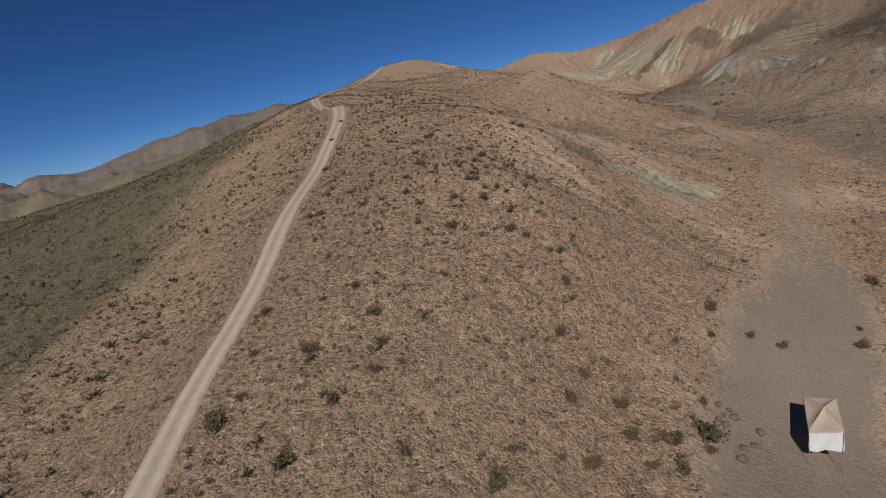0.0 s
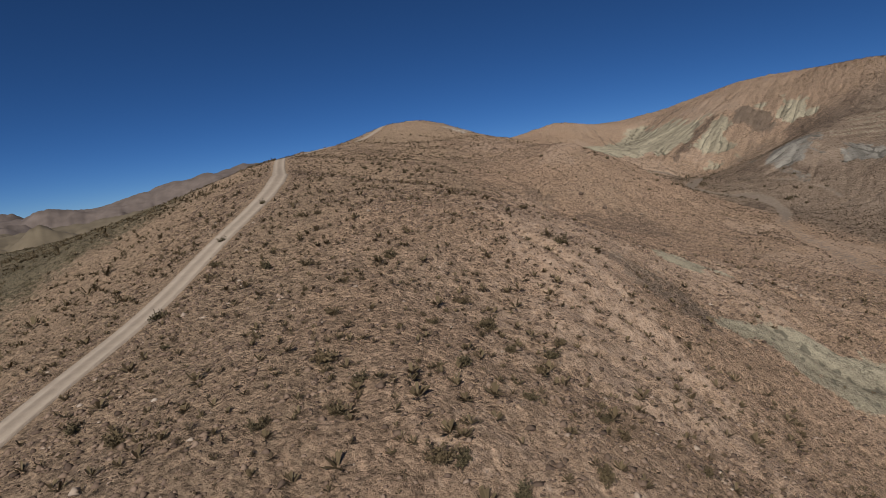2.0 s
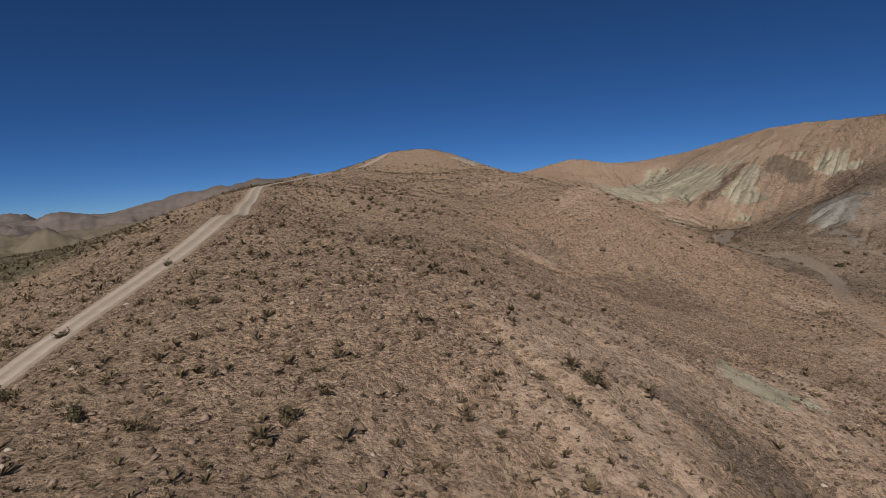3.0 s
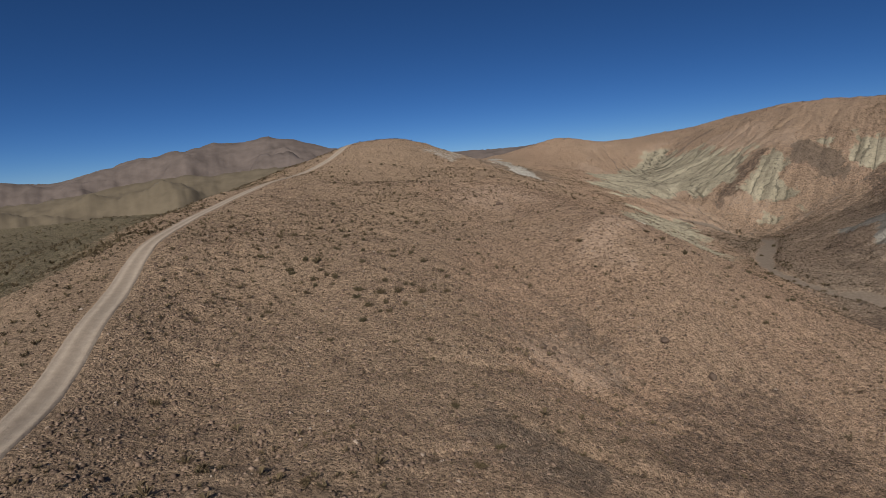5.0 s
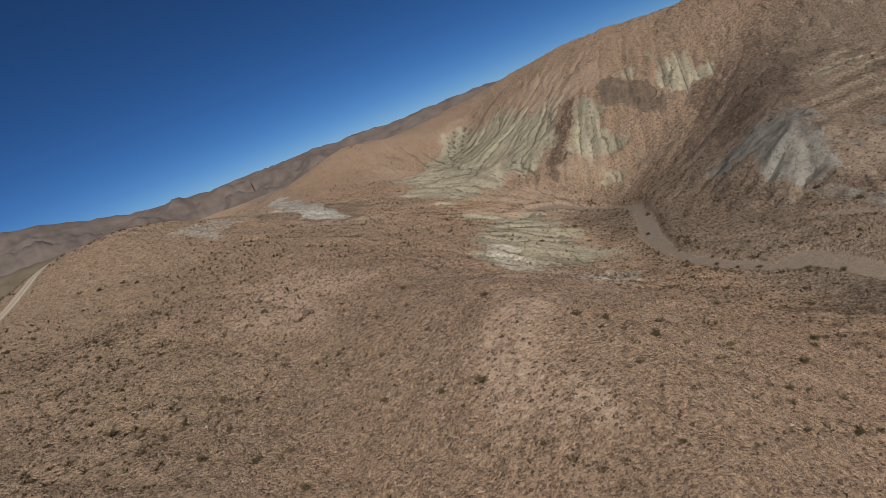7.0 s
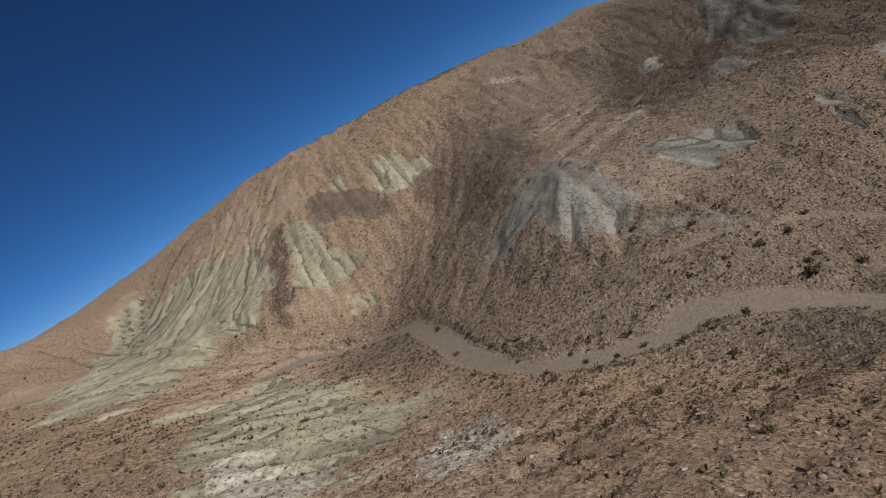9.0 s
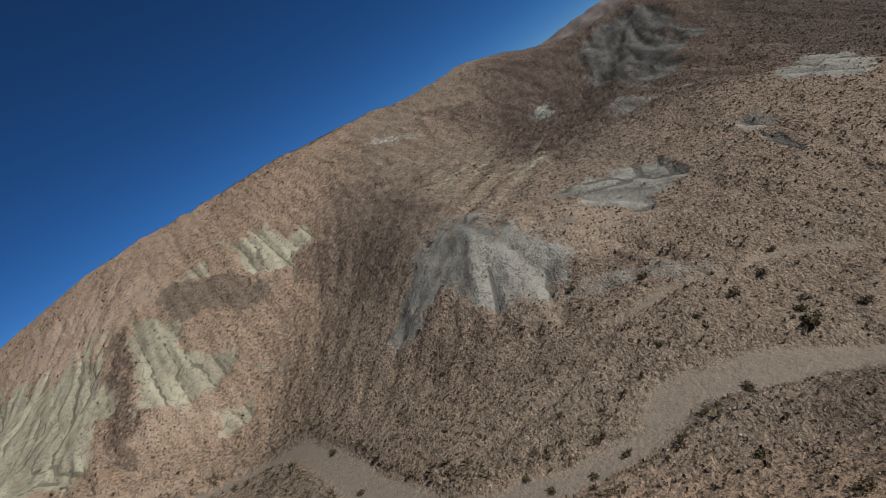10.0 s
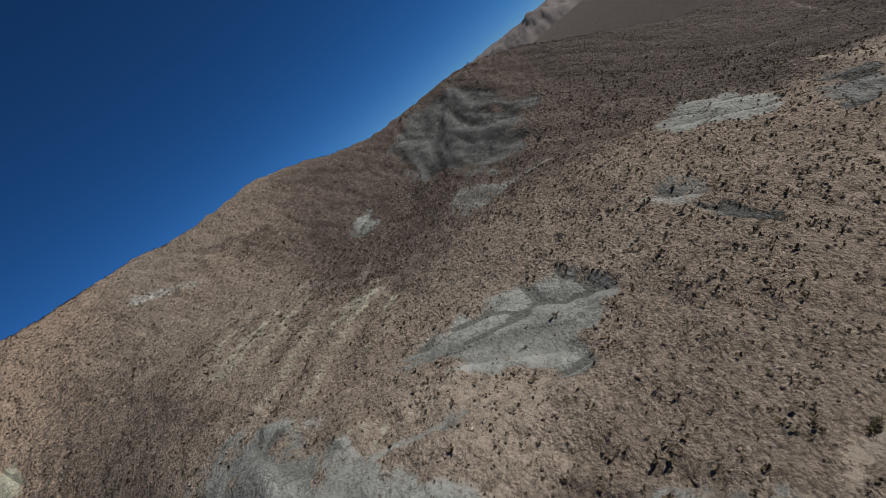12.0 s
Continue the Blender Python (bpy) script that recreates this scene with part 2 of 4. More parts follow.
patch("shale", [(101.6, 191.1), (101.0, 188.3), (99.7, 186.0), (99.2, 186.7), (100.1, 189.4)], 0.8)
patch("brown", [(91.9, 194.9), (87.5, 186.3), (85.5, 179.3), (84.0, 175.0), (81.8, 180.7), (80.2, 185.5), (84.1, 189.9)], 0.42)
patch("beds", [(135.9, 196.9), (122.9, 176.1), (113.5, 174.9), (97.1, 179.1), (102.5, 184.6), (121.2, 193.6)], 0.9)
patch("silt", [(80.6, 181.8), (81.6, 176.4), (80.4, 172.9), (78.3, 175.1), (77.7, 179.6)], 0.8)
patch("pale", [(54.2, 199.7), (57.4, 198.0), (64.9, 195.9), (68.0, 190.8), (63.7, 188.6), (57.7, 190.3), (55.7, 192.3)], 0.5)
patch("brown", [(73.3, 162.9), (77.8, 156.3), (58.1, 160.0), (54.7, 162.0), (63.1, 163.8)], 0.55)
patch("grey", [(103.0, 176.0), (105.0, 173.4), (105.0, 169.2), (103.8, 164.9), (100.3, 162.5), (97.0, 164.1), (95.4, 166.2), (96.3, 168.4), (98.8, 171.2), (100.9, 173.3)], 1)
patch("grey", [(95.1, 177.9), (95.8, 174.4), (95.7, 171.8), (95.0, 172.4), (94.6, 176.3), (94.2, 177.5)], 0.75)
patch("grey", [(112.9, 148.4), (119.7, 143.0), (116.0, 140.6), (109.5, 142.0), (108.4, 144.9), (111.8, 146.3)], 0.85)
patch("shale", [(111.9, 136.2), (111.4, 134.0), (109.1, 133.3), (103.3, 139.7), (105.1, 140.6), (107.7, 139.6)], 0.8)
patch("shale", [(102.2, 154.3), (101.3, 152.7), (97.8, 151.9), (96.7, 152.8), (99.4, 154.3)], 1)
patch("grey", [(105.7, 155.9), (106.5, 153.2), (104.2, 151.5), (101.9, 152.9), (102.5, 155.2)], 0.65)
# grey shale peak; shade on its unlit face is put into the colour too
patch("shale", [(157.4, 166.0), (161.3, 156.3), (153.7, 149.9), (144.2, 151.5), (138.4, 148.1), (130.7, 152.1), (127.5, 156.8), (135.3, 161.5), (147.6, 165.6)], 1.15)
patch("grey", [(129.4, 164.6), (120.7, 159.0), (120.4, 155.6), (119.4, 161.0), (119.5, 164.7), (123.7, 165.8)], 0.65)
patch("grey", [(140.6, 177.9), (144.6, 173.1), (137.5, 173.2), (136.5, 176.6)], 0.9)
patch("white", [(145.2, 208.2), (147.7, 206.4), (146.8, 199.7), (144.4, 195.5), (143.7, 199.6), (144.5, 204.6)], 0.5)
patch("silt", [(149.0, 199.0), (156.6, 196.7), (150.2, 196.1), (145.7, 195.8)], 0.6)
patch("brown", [(153.3, 194.1), (152.2, 181.7), (132.0, 165.4), (122.4, 167.3), (132.0, 176.4), (142.6, 188.9)], 0.6)
patch("silt", [(132.4, 195.2), (126.8, 185.4), (104.1, 174.9), (103.3, 177.6), (113.9, 186.3)], 0.5)
patch("white", [(36.1, 293.0), (39.6, 255.5), (39.3, 240.9), (32.0, 244.4), (26.7, 285.7)], 0.75)
patch("silt", [(47.7, 263.9), (41.9, 237.9), (30.6, 237.6), (22.3, 253.9)], 0.6)
patch("pale", [(59.3, 225.7), (71.5, 219.4), (67.5, 199.9), (61.3, 186.8), (51.0, 185.7), (44.9, 188.9), (48.1, 202.0)], 0.8)
# whitish face of the fan; its sunlit brightness is partly put into the colour
patch("white", [(48.0, 202.7), (51.8, 199.4), (51.2, 187.2), (44.7, 188.5)], 0.5)
patch("white", [(47.7, 179.8), (58.1, 185.9), (61.0, 182.4), (50.3, 175.3)], 0.6)
patch("silt", [(30.5, 189.9), (37.7, 186.7), (35.3, 180.1), (30.1, 185.1)], 0.5)
patch("pale", [(20.8, 80.3), (26.1, 83.5), (30.6, 81.7), (37.0, 80.7), (33.6, 76.2), (28.1, 75.2), (25.0, 77.5)], 1)
patch("pale", [(23.1, 97.4), (24.5, 95.2), (27.8, 92.1), (24.1, 89.5), (21.7, 91.4)], 0.9)
patch("silt", [(13.3, 86.0), (16.4, 85.7), (19.9, 82.0), (20.3, 78.5), (17.2, 75.8), (15.1, 77.6), (13.3, 80.2)], 0.65)
patch("silt", [(5.9, 126.7), (8.9, 124.6), (12.1, 121.5), (14.3, 118.5), (11.4, 115.9), (7.5, 116.5), (5.7, 120.4)], 0.6)
patch("silt", [(18.6, 148.8), (22.9, 142.5), (21.8, 132.7), (19.6, 133.7), (18.0, 140.3)], 0.5)
patch("brown", [(25.4, 134.8), (37.6, 139.3), (43.7, 133.0), (37.5, 124.7), (21.2, 120.4), (20.9, 125.6)], 0.5)
patch("white", [(4.6, 239.2), (27.4, 261.3), (14.6, 233.7)], 0.5)


def inside(x, y, outline):
    """Signed distance to an outline, positive inside."""
    dist, odd = np.full(len(x), 1e9), np.zeros(len(x), bool)
    n = len(outline)
    for k in range(n):
        (ax, ay), (bx, by) = outline[k], outline[(k + 1) % n]
        dx, dy = bx - ax, by - ay
        u = np.clip(((x - ax) * dx + (y - ay) * dy) / (dx * dx + dy * dy + 1e-9), 0, 1)
        dist = np.minimum(dist, np.hypot(x - ax - u * dx, y - ay - u * dy))
        with np.errstate(divide="ignore", invalid="ignore"):
            odd ^= ((ay > y) != (by > y)) & (x < (bx - ax) * (y - ay) / (by - ay + 1e-12) + ax)
    return np.where(odd, dist, -dist)


def patch_mask(x, y, kinds):
    out = np.zeros(len(x))
    for kind, outline, weight in PATCHES:
        if kind in kinds:
            wide = max(np.ptp(outline[:, 0]), np.ptp(outline[:, 1]))
            area = 0.5 * abs(np.sum(outline[:, 0] * np.roll(outline[:, 1], 1) - outline[:, 1] * np.roll(outline[:, 0], 1)))
            span = min(14.0, area / wide)
            lo, hi = outline.min(0) - span - 2, outline.max(0) + span + 2
            sel = (x > lo[0]) & (x < hi[0]) & (y > lo[1]) & (y < hi[1])
            if sel.any():
                xs, ys = x[sel], y[sel]
                ragged = 0.5 * span * fbm(xs, ys, 0.6 * span + 1, 6, 0.66) + 0.12 * span * sample(FINE_FLUTES, xs, ys)
                out[sel] = np.maximum(out[sel], weight * smooth(inside(xs, ys, outline) + ragged, -0.14 * span, 0.16 * span))
    return out


WASH_BED = [(8, -60), (10, 0), (14, 33), (21, 44), (29.6, 54.4), (37.9, 66), (43, 79), (53, 94), (57, 108), (59, 122), (63, 138), (71, 150), (75.5, 158), (76, 164), (75.5, 169), (72, 172), (69, 176.5), (68.5, 182), (70, 187), (73, 192.5), (79, 200), (83.5, 207), (84, 213), (82, 218), (79, 223.5), (72, 224)]
SIDE_WASH = [(85.7, 154.1), (86.3, 158.0), (85.2, 163.0), (84.1, 167.6), (81.9, 171.7), (78.3, 175.3), (75.4, 179.5), (73.3, 182.9)]


def bed_edge(x, y):
    """Distance outside the edge of the wash bed, negative on the bed."""
    d, _ = line_distance(x, y, WASH_BED)
    half = 1.25 + 1.0 * (1 - smooth(y, 100, 150)) + 3.0 * (1 - smooth(y, 45, 85))
    d2, _ = line_distance(x, y, SIDE_WASH)
    return np.minimum(d - half, d2 - 0.25) + 1.0 * fbm(x, y, 4, 4)


TRAILS = ([(130.7, 176.9), (128.1, 175.7), (124.1, 176.8), (129.2, 181.1), (133.9, 185.3)], [(117.3, 165.9), (117.2, 168.2), (115.0, 169.8), (112.6, 171.6), (110.6, 173.2)], [(105.9, 173.4), (105.1, 167.1), (103.6, 163.3), (102.2, 159.7), (101.6, 156.0), (100.2, 154.0)], [(127.0, 216.9), (117.9, 217.8), (108.4, 217.2), (97.8, 217.4), (89.1, 213.9)], [(150.2, 105.9), (143.4, 108.1), (137.5, 110.7), (131.5, 111.6)])


def trails(x, y):
    """Narrow worn paths and dry runnels."""
    out = np.zeros(len(x))
    for line in TRAILS:
        d, _ = line_distance(x, y, line)
        out = np.maximum(out, 1 - smooth(d + 0.7 * fbm(x, y, 2.5, 3), 0.1, 0.55))
    return out


def height(x, y):
    x, y = np.asarray(x, float).ravel(), np.asarray(y, float).ravel()
    z = base_height(x, y)
    edge = bed_edge(x, y)
    near_track, _ = line_distance(x, y, TRACK)
    rough = smooth(edge, 0, 4) * smooth(near_track, 1.6, 6.5)
    clay = patch_mask(x, y, ("pale", "grey", "shale"))
    ridged = 1 - np.abs(2 * fbm(x - 31, y + 12, 9, 3))
    hummocks = np.abs(fbm(x + 80, y - 20, 3.4, 3)) * (0.5 + 0.8 * smooth(x, 55, 80))
    flutes = sample(FLUTES, x, y)
    fine = sample(FINE_FLUTES, x, y)
    beds = patch_mask(x, y, ("beds",))
    steps = beds * 0.35 * np.sin(z * 4.2 + 3 * fbm(x, y, 12, 3))
    bank = 0.5 * smooth(edge, 0.0, 0.9) * smooth(y, 60, 150)
    lumps = 0.7 * fbm(x, y, 11, 5) + 0.3 * (ridged - 0.6) + (1 - 0.7 * clay) * (0.35 * hummocks + 0.3 * fbm(x + 50, y, 1.9, 4, 0.6))
    return z + rough * (lumps + (0.5 - 0.24 * smooth(x, 80, 100) + 0.22 * clay * smooth(x, 60, 80)) * sample(CARVED, x, y) + steps + (0.015 + 0.15 * clay) * flutes + (0.03 + 0.2 * clay) * fine) + bank


TRACK = [(-30, -60), (-24, 0), (-21, 25), (-20, 33), (-19.2, 40), (-17.4, 49.5), (-16.8, 59), (-15.8, 70.5), (-15, 80), (-14.6, 90), (-15, 101), (-17, 112), (-19.5, 121), (-22.5, 132), (-26, 146), (-28.5, 160), (-29, 175), (-28, 190), (-25, 206), (-21, 217), (-15, 232), (-10, 255)]


# ---- materials ----
def mix(nodes, links, fac, a, b):
    m = nodes.new("ShaderNodeMix")
    m.data_type = "RGBA"
    for sock, v in ((m.inputs[0], fac), (m.inputs[6], a), (m.inputs[7], b)):
        if isinstance(v, bpy.types.NodeSocket):
            links.new(v, sock)
        else:
            sock.default_value = v
    return m.outputs[2]


def noise_out(nodes, links, vec, scale, detail=6, rough=0.6):
    n = nodes.new("ShaderNodeTexNoise")
    n.inputs["Scale"].default_value, n.inputs["Detail"].default_value, n.inputs["Roughness"].default_value = scale, detail, rough
    links.new(vec, n.inputs["Vector"])
    return n.outputs["Fac"]


def ramp(nodes, links, fac, lo, hi):
    n = nodes.new("ShaderNodeMapRange")
    n.inputs[1].default_value, n.inputs[2].default_value = lo, hi
    links.new(fac, n.inputs[0])
    return n.outputs[0]


def plain(name, colour, rough=0.9, vary=0.25, scale=3.0, bump=0.0):
    mat = bpy.data.materials.new(name)
    mat.use_nodes = True
    nodes, links = mat.node_tree.nodes, mat.node_tree.links
    bsdf = nodes["Principled BSDF"]
    geo = nodes.new("ShaderNodeNewGeometry")
    f = noise_out(nodes, links, geo.outputs["Position"], scale)
    lo = (*[c * (1 - vary) for c in colour], 1)
    hi = (*[min(1, c * (1 + vary)) for c in colour], 1)
    links.new(mix(nodes, links, f, lo, hi), bsdf.inputs["Base Color"])
    bsdf.inputs["Roughness"].default_value = rough
    bsdf.inputs["Specular IOR Level"].default_value = 0.2
    return mat


def ground_material():
    mat = bpy.data.materials.new("desert_ground")
    mat.use_nodes = True
    nodes, links = mat.node_tree.nodes, mat.node_tree.links
    bsdf = nodes["Principled BSDF"]
    pos = nodes.new("ShaderNodeNewGeometry").outputs["Position"]
    ragged = noise_out(nodes, links, pos, 1.6, 9, 0.75)

    def math_node(op, a, c, clamp=False):
        n = nodes.new("ShaderNodeMath")
        n.operation, n.use_clamp = op, clamp
        for sock, v in zip(n.inputs, (a, c)):
            if isinstance(v, bpy.types.NodeSocket):
                links.new(v, sock)
            else:
                sock.default_value = v
        return n.outputs[0]

    def mask(name):
        n = nodes.new("ShaderNodeAttribute")
        n.attribute_name = name
        edge = math_node("MULTIPLY", math_node("SUBTRACT", ragged, 0.5), 2.0)
        return ramp(nodes, links, math_node("ADD", n.outputs["Fac"], edge), 0.3, 0.7)

    def shade(c, k):
        """The same earth, k times as light."""
        n = nodes.new("ShaderNodeVectorMath")
        n.operation = "SCALE"
        links.new(c, n.inputs[0])
        n.inputs["Scale"].default_value = k
        return n.outputs[0]

    broad = ramp(nodes, links, noise_out(nodes, links, pos, 0.05, 5), 0.36, 0.64)
    patchy = ramp(nodes, links, noise_out(nodes, links, pos, 0.22, 6, 0.7), 0.35, 0.65)
    fine = noise_out(nodes, links, pos, 7.0, 6, 0.75)
    red = mix(nodes, links, broad, (0.481, 0.330, 0.234, 1), (0.470, 0.341, 0.244, 1))
    red = mix(nodes, links, patchy, red, (0.435, 0.306, 0.213, 1))
    tan = mix(nodes, links, broad, (0.429, 0.308, 0.215, 1), (0.398, 0.289, 0.199, 1))
    tan = mix(nodes, links, patchy, tan, (0.448, 0.327, 0.231, 1))
    olive = mix(nodes, links, patchy, (0.185, 0.157, 0.105, 1), (0.235, 0.197, 0.134, 1))
    col = mix(nodes, links, mask("red"), tan, red)
    far_scrub = ramp(nodes, links, noise_out(nodes, links, pos, 0.33, 7, 0.8), 0.52, 0.60)
    olive = mix(nodes, links, far_scrub, olive, (0.115, 0.1, 0.06, 1))
    col = mix(nodes, links, mask("olive"), col, olive)
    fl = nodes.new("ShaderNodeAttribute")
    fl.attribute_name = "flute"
    # same streaks as the relief: darker in its grooves, paler on its ribs
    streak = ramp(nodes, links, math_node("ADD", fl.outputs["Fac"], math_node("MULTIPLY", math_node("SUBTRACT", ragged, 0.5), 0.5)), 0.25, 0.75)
    umber = mix(nodes, links, patchy, (0.298, 0.231, 0.176, 1), (0.332, 0.261, 0.200, 1))
    umber = mix(nodes, links, broad, umber, (0.315, 0.237, 0.179, 1))
    col = mix(nodes, links, mask("umber"), col, umber)
    brown = mix(nodes, links, streak, (0.14, 0.104, 0.083, 1), (0.188, 0.14, 0.111, 1))
    col = mix(nodes, links, mask("brown"), col, brown)
    # brown hill earth with lens falloff and unlit slopes put into its colour
    col = mix(nodes, links, mask("east_dim"), col, mix(nodes, links, streak, (0.096, 0.072, 0.06, 1), (0.135, 0.103, 0.086, 1)))
    col = mix(nodes, links, mask("dust"), col, mix(nodes, links, mask("umber"), mix(nodes, links, patchy, (0.415, 0.308, 0.232, 1), (0.385, 0.286, 0.215, 1)), mix(nodes, links, patchy, (0.315, 0.245, 0.19, 1), (0.295, 0.23, 0.178, 1))))
    col = mix(nodes, links, mask("silt"), col, mix(nodes, links, patchy, (0.27, 0.206, 0.157, 1), (0.24, 0.185, 0.143, 1)))
    col = mix(nodes, links, mask("channel"), col, mix(nodes, links, patchy, (0.235, 0.188, 0.152, 1), (0.21, 0.168, 0.137, 1)))
    col = mix(nodes, links, mask("sand"), col, mix(nodes, links, patchy, (0.225, 0.182, 0.147, 1), (0.203, 0.165, 0.133, 1)))
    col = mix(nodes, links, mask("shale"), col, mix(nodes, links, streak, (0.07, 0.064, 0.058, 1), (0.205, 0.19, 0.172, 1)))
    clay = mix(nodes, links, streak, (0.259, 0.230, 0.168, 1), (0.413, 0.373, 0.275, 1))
    clay = mix(nodes, links, math_node("MULTIPLY", patchy, 0.35), clay, (0.27, 0.24, 0.185, 1))
    # shade of cracks and runnels put into clay colours as thin dark lines
    crease_shade = math_node("ABSOLUTE", math_node("SUBTRACT", noise_out(nodes, links, pos, 0.42, 5, 0.62), 0.5), 0.0)
    crease_shade = math_node("MULTIPLY", ramp(nodes, links, crease_shade, 0.022, 0.004), 0.6)
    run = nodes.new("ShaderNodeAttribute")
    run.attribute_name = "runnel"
    crease_shade = math_node("MAXIMUM", crease_shade, math_node("MULTIPLY", ramp(nodes, links, math_node("ADD", run.outputs["Fac"], math_node("MULTIPLY", math_node("SUBTRACT", ragged, 0.5), 0.4)), 0.45, 0.6), 0.75))
    clay = mix(nodes, links, crease_shade, clay, (0.10, 0.092, 0.072, 1))
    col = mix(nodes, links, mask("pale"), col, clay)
    col = mix(nodes, links, mask("grey"), col, mix(nodes, links, crease_shade, mix(nodes, links, streak, (0.165, 0.154, 0.137, 1), (0.275, 0.258, 0.228, 1)), (0.08, 0.075, 0.065, 1)))
    col = mix(nodes, links, mask("white"), col, mix(nodes, links, streak, (0.42, 0.38, 0.32, 1), (0.60, 0.57, 0.51, 1)))
    vor = nodes.new("ShaderNodeTexVoronoi")
    vor.inputs["Scale"].default_value = 4.6
    links.new(pos, vor.inputs["Vector"])
    grey = nodes.new("ShaderNodeSeparateColor")
    links.new(vor.outputs["Color"], grey.inputs[0])
    worn = mix(nodes, links, ramp(nodes, links, grey.outputs[0], 0.0, 1.0), shade(col, 0.72), shade(col, 1.25))
    stony = ramp(nodes, links, noise_out(nodes, links, pos, 0.6, 6, 0.75), 0.40, 0.56)
    bare = math_node("SUBTRACT", 1.0, math_node("MAXIMUM", math_node("MULTIPLY", mask("sand"), 0.8), math_node("MULTIPLY", math_node("MAXIMUM", mask("pale"), mask("grey")), 0.65)), True)
    bare = math_node("SUBTRACT", bare, math_node("MULTIPLY", mask("dust"), 0.7), True)
    col = mix(nodes, links, math_node("MULTIPLY", stony, math_node("ADD", math_node("MULTIPLY", bare, 0.75), 0.1)), col, worn)
    # dark dots painted in for tiny scrub and pebbles
    dots = nodes.new("ShaderNodeTexVoronoi")
    dots.inputs["Scale"].default_value = 1.9
    links.new(pos, dots.inputs["Vector"])
    pick = nodes.new("ShaderNodeSeparateColor")
    links.new(dots.outputs["Color"], pick.inputs[0])
    dark_dots = math_node("MULTIPLY", ramp(nodes, links, dots.outputs["Distance"], 0.30, 0.20), ramp(nodes, links, pick.outputs[1], 0.45, 0.55))
    col = mix(nodes, links, math_node("MULTIPLY", dark_dots, math_node("MULTIPLY", bare, 0.75)), col, shade(col, 0.6))
    clods = noise_out(nodes, links, pos, 2.3, 8, 0.78)
    rubble = math_node("ADD", math_node("MULTIPLY", bare, 0.8), 0.2)
    col = mix(nodes, links, math_node("MULTIPLY", rubble, ramp(nodes, links, clods, 0.51, 0.57)), col, shade(col, 0.58))
    col = mix(nodes, links, math_node("MULTIPLY", rubble, ramp(nodes, links, clods, 0.44, 0.38)), col, shade(col, 1.33))
    dark = shade(col, 0.58)
    col = mix(nodes, links, math_node("MULTIPLY", rubble, ramp(nodes, links, fine, 0.53, 0.62)), col, dark)
    light = shade(col, 1.3)
    col = mix(nodes, links, ramp(nodes, links, fine, 0.42, 0.28), col, light)
    links.new(col, bsdf.inputs["Base Color"])
    bsdf.inputs["Roughness"].default_value = 0.95
    bsdf.inputs["Specular IOR Level"].default_value = 0.1
    b = nodes.new("ShaderNodeBump")
    b.inputs["Distance"].default_value = 0.42
    links.new(math_node("ADD", math_node("MULTIPLY", bare, 0.65), 0.3), b.inputs["Strength"])
    rubbly = math_node("MULTIPLY", math_node("SUBTRACT", 1.0, vor.outputs["Distance"]), 0.45)
    links.new(math_node("ADD", math_node("ADD", noise_out(nodes, links, pos, 3.6, 8, 0.78), math_node("MULTIPLY", noise_out(nodes, links, pos, 0.9, 5, 0.65), 1.5)), rubbly), b.inputs["Height"])
    links.new(b.outputs[0], bsdf.inputs["Normal"])
    return mat


GROUND = ground_material()


# ---- ground: one sheet to the horizon, finer near the flight ----
def spaced(lo, hi, step, far, growth=1.09):
    mid = list(np.arange(lo, hi + 1e-6, step))
    def outward(start, sign):
        out, s, v = [], step, start
        while abs(v) < far:
            s *= growth
            v += sign * s
            out.append(v)
        return out
    return np.array(outward(lo, -1)[::-1] + mid + outward(hi, 1))


